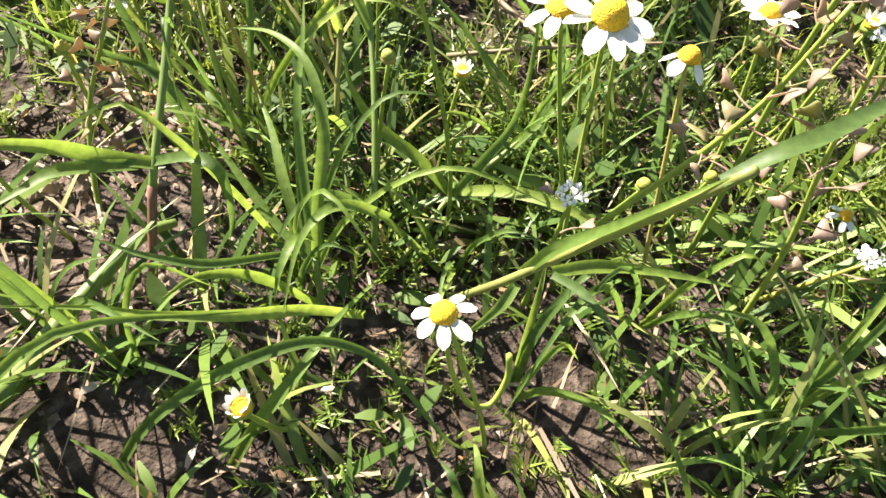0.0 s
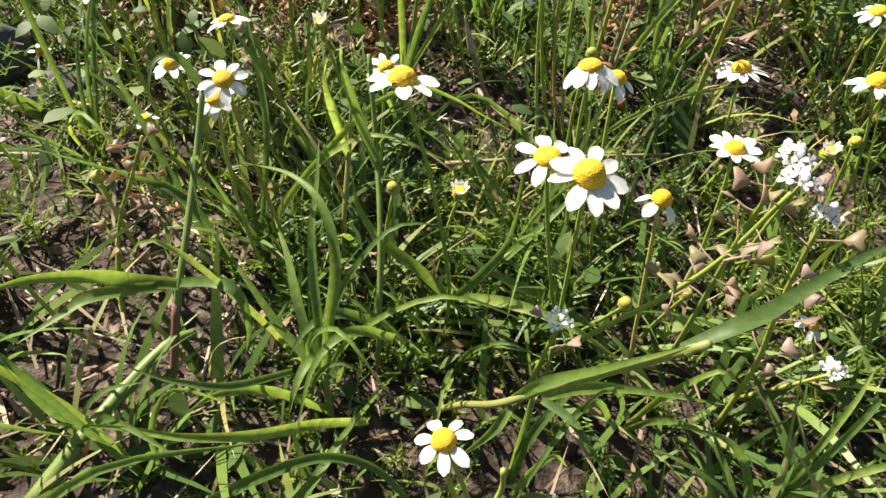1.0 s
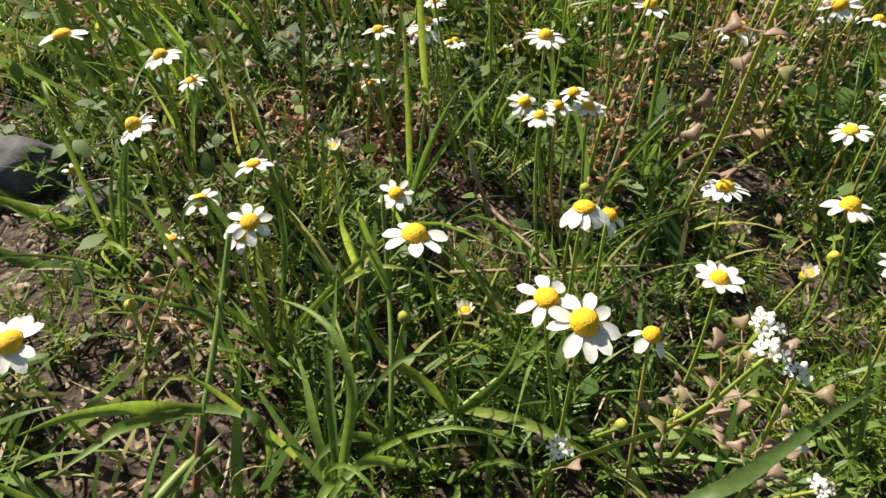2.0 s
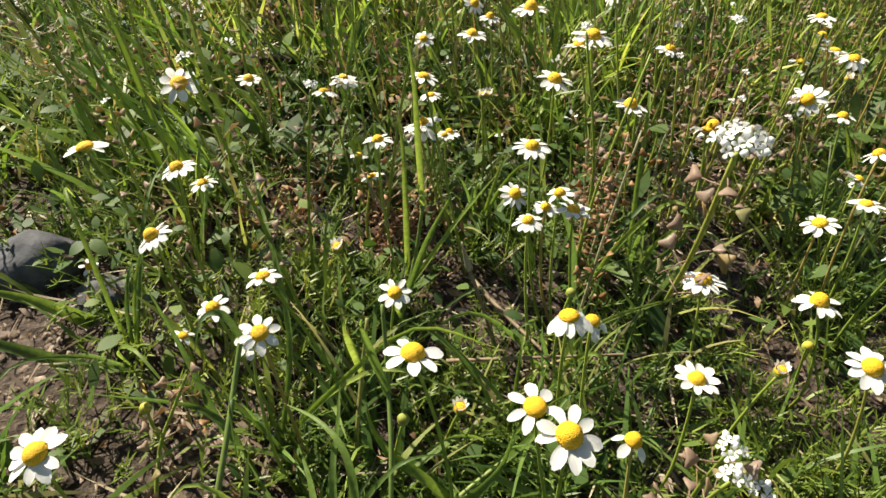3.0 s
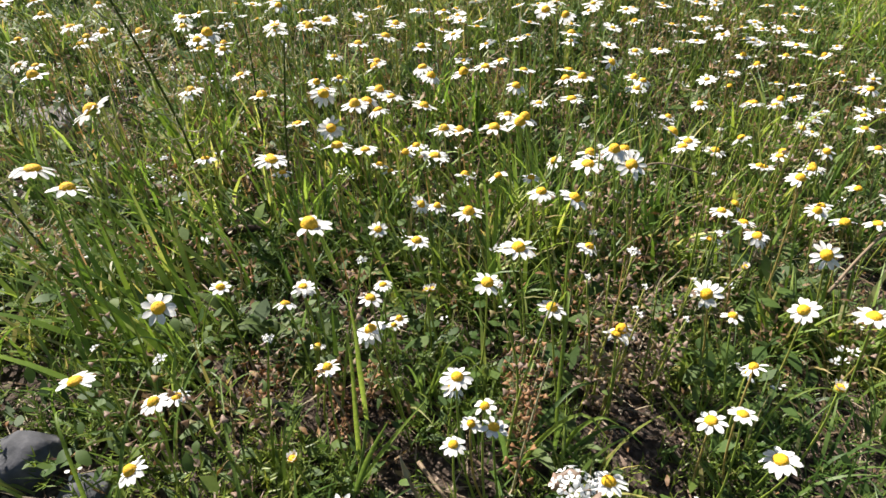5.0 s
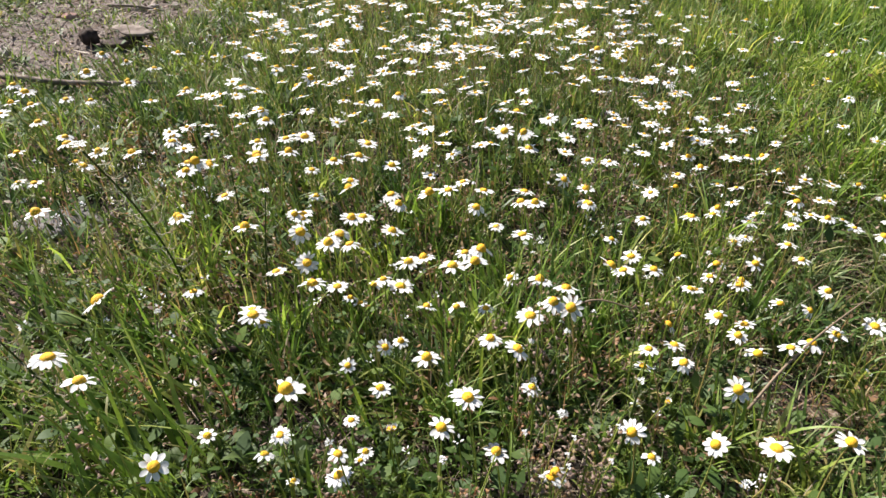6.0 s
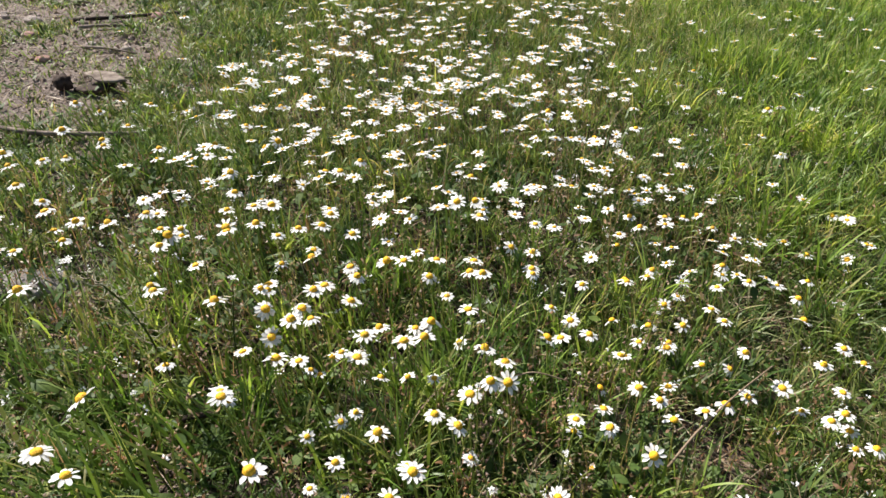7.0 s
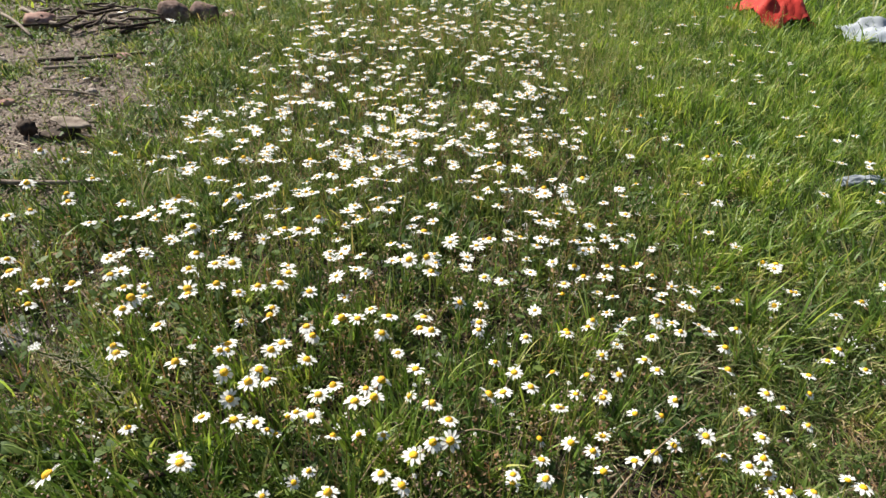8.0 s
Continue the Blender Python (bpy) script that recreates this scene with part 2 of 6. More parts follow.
def strips(root, heading, length, width, tilt, bend, k=5, low=0.75, belly=0.4, twist=0.0):
    """Tapering ribbons that rise from their roots and bow over: verts, quads, tris."""
    count = len(root)
    s = np.linspace(0, 1, k + 1)
    ang = tilt[:, None] + bend[:, None] * (s[None, :-1] + 0.5 / k) ** 1.3
    step = (length / k)[:, None]
    ch, sh = np.cos(heading)[:, None], np.sin(heading)[:, None]
    pos = np.zeros((count, k + 1, 3))
    pos[:, 1:, 0] = np.cumsum(step * np.sin(ang) * ch, 1)
    pos[:, 1:, 1] = np.cumsum(step * np.sin(ang) * sh, 1)
    pos[:, 1:, 2] = np.cumsum(step * np.cos(ang), 1)
    pos[:, :, 0] += LEAN[0] * pos[:, :, 2]
    pos[:, :, 1] += LEAN[1] * pos[:, :, 2]
    pos += root[:, None, :]
    prof = np.where(s < belly, low + (1 - low) * s / belly, np.clip((1 - s) / (1 - belly), 0, 1) ** 0.75)
    half = 0.5 * width[:, None] * prof[None, :k]
    tw = (np.asarray(twist) * np.ones(count))[:, None] * s[None, :k]
    up = np.zeros((count, k, 3))
    up[:, :, 0], up[:, :, 1], up[:, :, 2] = -np.cos(ang) * ch, -np.cos(ang) * sh, np.sin(ang)
    side = np.zeros((count, k, 3))
    side[:, :, 0], side[:, :, 1] = -sh, ch
    lat = side * np.cos(tw)[..., None] + up * np.sin(tw)[..., None]
    verts = np.zeros((count, 2 * k + 1, 3))
    verts[:, 0:2 * k:2] = pos[:, :k] - lat * half[..., None]
    verts[:, 1:2 * k:2] = pos[:, :k] + lat * half[..., None]
    verts[:, 2 * k] = pos[:, k]
    base = (np.arange(count) * (2 * k + 1))[:, None]
    q = np.array([[2 * i, 2 * i + 1, 2 * i + 3, 2 * i + 2] for i in range(k - 1)]).reshape(-1)
    quads = (base + q[None, :]).reshape(-1, 4)
    tris = (base + np.array([2 * k - 2, 2 * k - 1, 2 * k])[None, :]).reshape(-1, 3)
    return verts.reshape(-1, 3), quads, tris


def join(pieces):
    vs, qs, ts, off = [], [], [], 0
    for v, q, t in pieces:
        v = np.asarray(v).reshape(-1, 3)
        vs.append(v), qs.append(np.asarray(q, int).reshape(-1, 4) + off), ts.append(np.asarray(t, int).reshape(-1, 3) + off)
        off += len(v)
    return np.concatenate(vs), np.concatenate(qs), np.concatenate(ts)


def smooth_line(pts, steps=5):
    """A Catmull-Rom line through the points."""
    p = [Vector(q) for q in pts]
    p = [p[0] * 2 - p[1]] + p + [p[-1] * 2 - p[-2]]
    out = []
    for i in range(1, len(p) - 2):
        for j in range(steps):
            t = j / steps
            a, b, c, d = p[i - 1:i + 3]
            out.append(0.5 * ((2 * b) + (c - a) * t + (2 * a - 5 * b + 4 * c - d) * t * t + (3 * b - a - 3 * c + d) * t ** 3))
    return out + [p[-2]]


def tube(pts, r0, r1, sides=6, steps=4):
    """A round stalk along the points, from radius r0 to r1, closed at its ends."""
    line = smooth_line(pts, steps)
    vs, qs, ts = [], [], []
    for i, p in enumerate(line):
        d = (line[min(i + 1, len(line) - 1)] - line[max(i - 1, 0)]).normalized()
        a = d.cross(Vector((0.31, 0.95, 0.05))).normalized()
        b = d.cross(a)
        r = r0 + (r1 - r0) * i / (len(line) - 1)
        vs += [p + (a * math.cos(w) + b * math.sin(w)) * r for w in (2 * math.pi * k / sides for k in range(sides))]
    for i in range(len(line) - 1):
        for k in range(sides):
            k2 = (k + 1) % sides
            qs.append((i * sides + k, i * sides + k2, (i + 1) * sides + k2, (i + 1) * sides + k))
    e = (len(line) - 1) * sides
    for k in range(1, sides - 1):
        ts += [(0, k + 1, k), (e, e + k, e + k + 1)]
    return [tuple(v) for v in vs], qs, ts


def ribbon(pts, width, fold=0.25, low=0.8, belly=0.35, face=(0, -0.5, 0.9), steps=6, twist=0.0):
    """A grass blade along the points with a folded midrib."""
    line = smooth_line(pts, steps)
    n = len(line)
    vs, qs = [], []
    for i, p in enumerate(line):
        s = i / (n - 1)
        d = (line[min(i + 1, n - 1)] - line[max(i - 1, 0)]).normalized()
        a = d.cross(Vector(face)).normalized()
        up = a.cross(d).normalized()
        w = math.cos(twist * s) * a + math.sin(twist * s) * up
        up = w.cross(d)
        prof = low + (1 - low) * s / belly if s < belly else max((1 - s) / (1 - belly), 0.02) ** 0.7
        h = 0.5 * width * prof
        vs += [p - w * h + up * h * fold, p, p + w * h + up * h * fold]
    for i in range(n - 1):
        j = 3 * i
        for a, b in ((0, 1), (1, 2)):
            qs.append((j + a, j + b, j + 3 + b, j + 3 + a))
    return [tuple(v) for v in vs], qs, []


def lump(radius, squash=(1, 1, 1), rough=0.25, detail=2, seed=0, freq=1.5):
    """An uneven stone: verts and triangles."""
    bm = bmesh.new()
    bmesh.ops.create_icosphere(bm, subdivisions=detail, radius=1.0)
    shift = Vector((seed * 3.7, seed * 1.3, seed * 2.1))
    for v in bm.verts:
        f = 1 + rough * noise.noise(v.co * freq + shift) + rough * 0.4 * noise.noise(v.co * freq * 3 + shift)
        v.co = Vector([c * f * radius * q for c, q in zip(v.co, squash)])
    vs = [tuple(v.co) for v in bm.verts]
    ts = [[v.index for v in f.verts] for f in bm.faces]
    bm.free()
    return vs, [], ts


# ---- ground ----
def ground_height(x, y):
    h = 0.020 * max(0.0, min(1.0, (-x - 0.01) / 0.09)) * max(0.0, min(1.0, (0.55 - y) / 0.25))
    p = Vector((x, y, 0.0))
    h += 0.006 * noise.noise(p * 9) + 0.003 * noise.noise(p * 28) + 0.02 * noise.noise(p * 1.3 + Vector((5, 2, 0)))
    h -= 0.045 * math.exp(-((x - 0.6) / 0.28) ** 2 - ((y - 0.74) / 0.38) ** 2)   # a shallow dip beside the bed
    return h - 0.004


def heights(x, y):
    return np.array([ground_height(float(a), float(b)) for a, b in zip(x, y)])


def axis(lo, hi, step, far):
    fine = list(np.arange(lo, hi, step))
    out, d = [], step
    q = hi
    while q < far:
        d *= 1.7
        q += d
        out.append(q)
    low, d, q = [], step, lo
    while q > -far:
        d *= 1.7
        q -= d
        low.append(q)
    return np.array(low[::-1] + fine + out)


gx, gy = axis(-1.4, 2.3, 0.016, 400), axis(-0.25, 3.1, 0.016, 400)
X, Y = np.meshgrid(gx, gy)
near = (np.abs(X) < 6) & (np.abs(Y) < 8)
Z = np.zeros_like(X)
Z[near] = heights(X[near], Y[near])
nx, ny = len(gx), len(gy)
idx = np.arange(nx * ny).reshape(ny, nx)
gq = np.stack([idx[:-1, :-1], idx[:-1, 1:], idx[1:, 1:], idx[1:, :-1]], -1).reshape(-1, 4)
tagged(new("ground", mesh_of("ground", np.stack([X, Y, Z], -1), gq, [], mat_soil)), "bare brown crumbly earth under the meadow plants", "ground", kind="structure")

# bare patches of earth: x, y, radius
BARE = [(0.148, 0.485, 0.045), (-0.118, 0.414, 0.030), (-0.055, 0.396, 0.032), (-0.115, 0.205, 0.05), (-0.21, 0.27, 0.034), (-0.25, 0.33, 0.030), (0.14, 0.415, 0.05), (0.42, 0.61, 0.07), (0.0, 0.36, 0.03), (-0.70, 1.47, 0.16), (-0.80, 1.80, 0.16), (-0.95, 2.15, 0.2), (-0.58, 1.22, 0.09), (-0.45, 0.80, 0.06)]


def cover(x, y):
    """0 on bare earth, 1 in full growth."""
    c = np.ones(len(x))
    for bx, by, br in BARE:
        d = np.hypot(x - bx, y - by) / br
        c *= np.clip((d - 0.55) / 0.6, 0.06 if by < 0.7 else 0.5, 1)
    return c


def lushness(x, y):
    """1 in the tall grass that grows beside the flower bed."""
    edge = 0.42 + 0.12 * np.clip(y - 1.0, 0, 2)
    rim = np.clip((2.35 - np.hypot(x - 0.6, y - 1.5)) / 0.5, 0, 1)
    return np.clip((x - edge) / 0.3, 0, 1) * np.clip((y - 0.75) / 0.5, 0, 1) * rim


def gravel(x, y):
    """1 on the stony spot round the piece of wood."""
    return np.clip(1.3 * np.exp(-((x + 0.70) / 0.17) ** 2 - ((y - 1.50) / 0.24) ** 2), 0, 1)


def trodden(x, y):
    """1 on the worn, stony side."""
    return np.clip((-0.52 - x) / 0.15, 0, 1) * np.clip((y - 0.75) / 0.35, 0, 1)


def scatter(count, x0, x1, y0, y1, keep):
    x, y = rng.uniform(x0, x1, count), rng.uniform(y0, y1, count)
    k = rng.uniform(0, 1, count) < keep(x, y)
    x, y = x[k], y[k]
    return np.stack([x, y, heights(x, y) - 0.002], 1)


def patchy(x, y, f=6.0, seed=0.0):
    return np.array([noise.noise(Vector((float(a) * f + seed, float(b) * f, seed))) for a, b in zip(x, y)])


def clear(root, reach):
    """Keeps growth short under the camera's way."""
    d = np.hypot(root[:, 0] - 0.02, (root[:, 1] - 0.11) * 0.9)
    return np.minimum(reach, 0.022 + 0.55 * np.clip(d - 0.02, 0, 9))


def u(lo, hi, n):
    return rng.uniform(lo, hi, n)


def stuff(name, pieces, mat, label, category):
    return tagged(new(name, mesh_of(name, *join(pieces), mat)), label, category, kind="stuff")


def turf(count, x0, x1, y0, y1, k, h0, h1, w0, w1):
    r = scatter(count, x0, x1, y0, y1, lambda x, y: (1 - 0.8 * gravel(x, y)) * cover(x, y) * (1 - trodden(x, y) * np.clip(0.5 - 2.4 * patchy(x, y, 5.0, 7.0), 0.0, 0.9)) * np.clip((2.2 - np.hypot(x - 0.3, y - 1.5)) / 0.4, 0, 1))
    n = len(r)
    f = 0.75 + 0.5 * patchy(r[:, 0], r[:, 1])
    return strips(r, u(0, 6.283, n), clear(r, u(h0, h1, n) * f * (1 - 0.45 * trodden(r[:, 0], r[:, 1]))), u(w0, w1, n), u(0.1, 0.9, n), u(0.3, 1.5, n), k, twist=u(-1.2, 1.2, n))


def beside(x, y):
    """1 on the ground beside and behind the camera's way, out to the rough meadow."""
    inner = np.where(y < 0.55, 0.33, 0.8)
    d = np.where(y > 1.15, -1, np.where((y < 0.04) | (np.abs(x - 0.03) > inner), 1, -1))
    return np.where(d > 0, np.clip((2.5 - np.hypot(x - 0.4, y - 1.0) + 0.4 * patchy(x, y, 2.0, 8.0)) / 0.5, 0, 1), 0)


def turf_beside(count):
    r = scatter(count, -2.2, 2.8, -1.5, 1.2, beside)
    n = len(r)
    return strips(r, u(0, 6.283, n), clear(r, u(0.03, 0.1, n) * (0.8 + 0.5 * patchy(r[:, 0], r[:, 1]))), u(0.002, 0.005, n), u(0.1, 0.9, n), u(0.3, 1.4, n), 3, twist=u(-1.2, 1.2, n))


def tufts(count, per, x0, x1, y0, y1, keep, k, h0, h1, w0, w1, spread, t0=0.05, t1=0.75, b0=0.2, b1=1.2, swell=0.5):
    """Grass that grows in tufts: the blades of each part from one foot."""
    c = scatter(count, x0, x1, y0, y1, keep)
    m = len(c)
    size = (1 + swell * patchy(c[:, 0], c[:, 1], 5.0, 21.0)) * u(0.7, 1.25, m)
    c, size = np.repeat(c, per, 0), np.repeat(size, per)
    n = len(c)
    a, d = u(0, 6.283, n), spread * np.sqrt(u(0, 1, n))
    r = c + np.stack([d * np.cos(a), d * np.sin(a), np.zeros(n)], 1)
    return strips(r, a + rng.normal(0, 0.5, n), clear(r, u(h0, h1, n) * size), u(w0, w1, n), t0 + (t1 - t0) * u(0, 1, n) * (0.4 + 0.6 * d / spread), u(b0, b1, n), k, twist=u(-1.0, 1.0, n))


def near_turf(x, y):
    # the third spot has no weeds: thinner turf replaces a shadow there
    weedy = np.exp(-((x + 0.11) / 0.12) ** 2 - ((y - 0.34) / 0.08) ** 2) + np.exp(-((x - 0.04) / 0.13) ** 2 - ((y - 0.43) / 0.07) ** 2) + 0.3 * np.exp(-((x - 0.03) / 0.04) ** 2 - ((y - 0.13) / 0.035) ** 2)
    return cover(x, y) * np.clip(0.55 + 1.3 * patchy(x, y, 9.0, 30.0), 0.08, 1) * np.clip(1 - 0.7 * weedy, 0.2, 1)


def fore_turf(x, y):
    """Thins the turf beside the lying stalk, in place of a shadow there."""
    return near_turf(x, y) * (1 - 0.4 * np.exp(-((x - 0.065) / 0.05) ** 2 - ((y - 0.155) / 0.035) ** 2))


def mat_side(x, y):
    """1 where the grass beside the bed lies matted."""
    return np.clip((x - 0.26 - 0.12 * (y - 0.6)) / 0.12, 0, 1) * np.clip((1.35 - y) / 0.3, 0, 1) * np.clip((y - 0.46) / 0.1, 0, 1) * cover(x, y)


def worn(x, y):
    """Low green patches on the trodden side."""
    return (1 - 0.85 * gravel(x, y)) * trodden(x, y) * np.clip(0.58 + 1.9 * patchy(x, y, 5.0, 7.0) + 1.0 * patchy(x, y, 16.0, 9.0), 0.04, 1)


stuff("turf_grass", [turf_beside(120000), turf(900, -0.32, 0.36, 0.04, 0.55, 6, 0.025, 0.07, 0.0012, 0.0028),
                     tufts(420, 7, -0.34, 0.40, 0.05, 0.56, near_turf, 7, 0.03, 0.08, 0.0012, 0.0031, 0.007, b1=1.7),
                     tufts(190, 5, -0.24, 0.24, 0.03, 0.24, fore_turf, 9, 0.04, 0.095, 0.0024, 0.0044, 0.008, 0.5, 1.25, 0.1, 1.2),
                     turf(12000, -0.8, 0.95, 0.45, 1.2, 4, 0.02, 0.06, 0.0014, 0.003),
                     tufts(2300, 8, -0.8, 0.95, 0.48, 1.25, near_turf, 5, 0.035, 0.08, 0.0016, 0.0036, 0.010, b1=1.6),
                     tufts(8200, 9, -1.7, -0.4, 0.8, 3.0, worn, 4, 0.012, 0.034, 0.0018, 0.0038, 0.014, 0.3, 1.4),
                     tufts(3600, 9, -0.66, -0.18, 1.2, 2.7, lambda x, y: np.clip(1.1 - np.abs(x + 0.42) / 0.22, 0, 1) * np.clip(0.6 + 1.4 * patchy(x, y, 7.0, 70.0), 0.05, 1), 4, 0.025, 0.055, 0.0018, 0.0040, 0.014, 0.2, 1.3),
                     tufts(2400, 8, -0.3, 0.75, 1.15, 2.75, lambda x, y: np.clip(0.55 + 1.2 * patchy(x, y, 8.0, 80.0), 0.1, 1), 4, 0.035, 0.075, 0.0016, 0.0036, 0.012, 0.05, 0.9),
                     turf(100000, -2.2, 2.6, 1.1, 3.6, 3, 0.03, 0.08, 0.002, 0.0042)], mat_turf, "low mixed green meadow grass with some dry blades", "grass")


stuff("matted_grass", [tufts(2300, 9, 0.2, 1.3, 0.42, 1.4, mat_side, 5, 0.025, 0.075, 0.0014, 0.0030, 0.014, 0.4, 1.3, 0.2, 1.6)], mat_mat, "matted green and straw-coloured grass beside the flowers", "grass")


def lush(count, x0, x1, y0, y1, k, h0, h1, w0, w1, keep=lushness):
    r = scatter(count, x0, x1, y0, y1, keep)
    n = len(r)
    return strips(r, u(0, 6.283, n), clear(r, u(h0, h1, n) * (1 + 0.6 * patchy(r[:, 0], r[:, 1], 4.0, 2.0) + 0.45 * patchy(r[:, 0], r[:, 1], 15.0, 5.0))), u(w0, w1, n), u(0.02, 0.6, n), u(0.2, 1.3, n), k, twist=u(-1.5, 1.5, n))


def outside(x, y):
    """0 inside the flowery part, 1 well outside it, thinning out far away."""
    d = np.maximum(np.hypot(x - 0.5, y - 1.5) - 1.75, 0.02 - y) + 0.25 * patchy(x, y, 2.5, 3.0)
    return np.clip(d / 0.3, 0, 1)


def near_ring(x, y):
    return outside(x, y) * np.clip((3.1 - np.hypot(x - 0.4, y - 1.4) + 0.6 * patchy(x, y, 1.5, 1.0)) / 0.9, 0, 1)


def far_ring(x, y):
    return outside(x, y) * np.clip((6.6 - np.hypot(x - 0.4, y - 1.4) + 0.8 * patchy(x, y, 0.8, 1.0)) / 4.5, 0, 1)


def tussocks(x, y):
    """The tall grass stands in tussocks with thin gaps between."""
    return lushness(x, y) * np.clip(0.62 + 1.0 * patchy(x, y, 13.0, 6.0), 0.12, 1)


def slanting(count, cx, cy, rx, ry, w0, w1):
    """A tuft of straight blades that slant over to one side."""
    r = scatter(count, cx - 2.3 * rx, cx + 2.3 * rx, cy - 2.3 * ry, cy + 2.3 * ry, lambda x, y: np.exp(-((x - cx) / rx) ** 2 - ((y - cy) / ry) ** 2))
    r[:, 0] += 0.03
    n = len(r)
    return strips(r, 3.14 + rng.normal(0, 0.6, n), u(0.05, 0.125, n), u(w0, w1, n), u(0.1, 0.8, n), u(0.0, 0.9, n), 6, twist=u(-0.8, 0.8, n))


stuff("tall_grass", [lush(24000, 0.3, 2.7, 0.8, 3.4, 4, 0.03, 0.075, 0.0015, 0.0034, tussocks),
                     tufts(9500, 9, 0.3, 2.8, 0.8, 3.5, tussocks, 4, 0.035, 0.090, 0.0024, 0.0050, 0.013, 0.02, 0.75, 0.2, 1.6, 0.9),
                     tufts(260, 8, -0.32, 0.45, 0.5, 0.9, near_turf, 6, 0.05, 0.105, 0.0022, 0.0044, 0.009, 0.02, 0.6, 0.2, 1.2),
                     slanting(1000, -0.24, 0.63, 0.11, 0.16, 0.0022, 0.0042), slanting(420, -0.235, 0.475, 0.055, 0.06, 0.0030, 0.0058),
                     lush(4200, -0.5, 0.9, 0.3, 2.6, 4, 0.04, 0.09, 0.0018, 0.0040, lambda x, y: np.where((x > 0.12) & (y < 1.1), 0.12, 0.35) * (1 - trodden(x, y)) * cover(x, y))], mat_lush, "tall fresh green grass standing close together", "grass")
stuff("outer_meadow", [lush(60000, -3.0, 3.8, -2.0, 4.8, 3, 0.04, 0.12, 0.003, 0.006, near_ring),
                       lush(90000, -6.5, 7.5, -5.0, 8.5, 3, 0.06, 0.16, 0.006, 0.012, far_ring)], mat_lush, "rough green meadow grass around the flowers", "grass")


def feathers(clumps, leaves, x0, x1, y0, y1, k, keep, size=1.0):
    """Finely cut leaves: threads set along short bowed ribs."""
    r = scatter(clumps, x0, x1, y0, y1, keep)
    n = len(r)
    head, tilt, length = u(0, 6.283, n), u(0.2, 1.2, n), u(0.02, 0.045, n) * size
    out = [strips(r, head, length, np.full(n, 0.0011), tilt, u(0, 0.5, n), 2)]
    for i in range(leaves):
        s = (i // 2 + 1.5) / (leaves / 2 + 2)
        p = r.copy()
        p[:, 0] += s * length * np.sin(tilt) * np.cos(head)
        p[:, 1] += s * length * np.sin(tilt) * np.sin(head)
        p[:, 2] += s * length * np.cos(tilt)
        side = (1 if i % 2 else -1) * u(0.5, 1.3, n)
        out.append(strips(p, head + side, u(0.005, 0.011, n) * size, u(0.0009, 0.0015, n) * size, u(0.4, 1.3, n), u(-0.4, 0.4, n), k))
    return join(out)


hollow = lambda x, y: np.clip(0.75 + 1.9 * patchy(x, y, 11.0, 14.0), 0.1, 1)
growth = lambda x, y: hollow(x, y) * cover(x, y) * (1 - 0.7 * trodden(x, y)) * (1 - 0.7 * lushness(x, y))
clumpy = lambda x, y: growth(x, y) * np.clip(0.35 + 2.2 * patchy(x, y, 16.0, 40.0), 0.02, 1)
stuff("chamomile_foliage", [feathers(4600, 14, -0.32, 0.38, 0.2, 0.6, 2, clumpy, 0.85), feathers(4200, 10, -0.32, 0.38, 0.22, 0.6, 2, growth, 0.9), feathers(900, 14, -0.2, 0.24, 0.05, 0.22, 2, growth, 0.55),
                            feathers(7000, 8, -0.7, 0.8, 0.55, 1.3, 1, growth, 1.2),
                            feathers(9000, 6, -1.2, 1.0, 1.25, 2.7, 1, growth, 1.6)], mat_feather, "feathery finely cut green chamomile foliage", "foliage")


def herbs(count, x0, x1, y0, y1, k, keep, l0=0.008, l1=0.022, high=0.02, round_=0.25):
    r = scatter(count, x0, x1, y0, y1, keep)
    n = len(r)
    r[:, 2] += u(0.002, high, n)
    length = u(l0, l1, n)
    return strips(r, u(0, 6.283, n), length, length * u(round_, round_ + 0.25, n), u(0.6, 1.5, n), u(-0.3, 0.9, n), k, low=0.3, belly=0.5)


def weedy(x, y):
    """1 where dark leafy weeds stand thick between the grass."""
    return np.clip(np.exp(-((x + 0.13) / 0.13) ** 2 - ((y - 0.36) / 0.09) ** 2) + np.exp(-((x - 0.02) / 0.16) ** 2 - ((y - 0.45) / 0.07) ** 2), 0, 1) * np.clip(0.6 + 1.6 * patchy(x, y, 18.0, 50.0), 0.03, 1) * cover(x, y)


stuff("clover_leaves", [herbs(2400, -0.36, 0.36, 0.22, 0.62, 5, weedy, 0.006, 0.012, 0.045, 0.6)], mat_herb, "dark green rounded clover leaves between the grass", "leaves")
stuff("low_herbs", [herbs(700, -0.34, 0.4, 0.05, 0.34, 5, growth, 0.007, 0.016), herbs(1700, -0.4, 0.45, 0.32, 0.62, 4, growth, 0.009, 0.022), herbs(9000, -0.8, 0.9, 0.5, 1.3, 3, growth, 0.010, 0.026), herbs(3000, -0.5, 0.6, 0.40, 1.2, 5, clumpy, 0.012, 0.024, 0.045, 0.5), herbs(22000, -1.6, 1.1, 1.0, 2.8, 3, lambda x, y: (1 - 0.8 * gravel(x, y)) * np.where(trodden(x, y) > 0.3, np.clip(0.35 + 2.2 * patchy(x, y, 5.0, 7.0), 0.06, 1), 0.5 * np.clip(0.6 + 1.2 * patchy(x, y, 5.0, 7.0), 0.05, 1)), 0.010, 0.028)],
      mat_herb, "small dark green leaves of low weeds", "weeds")


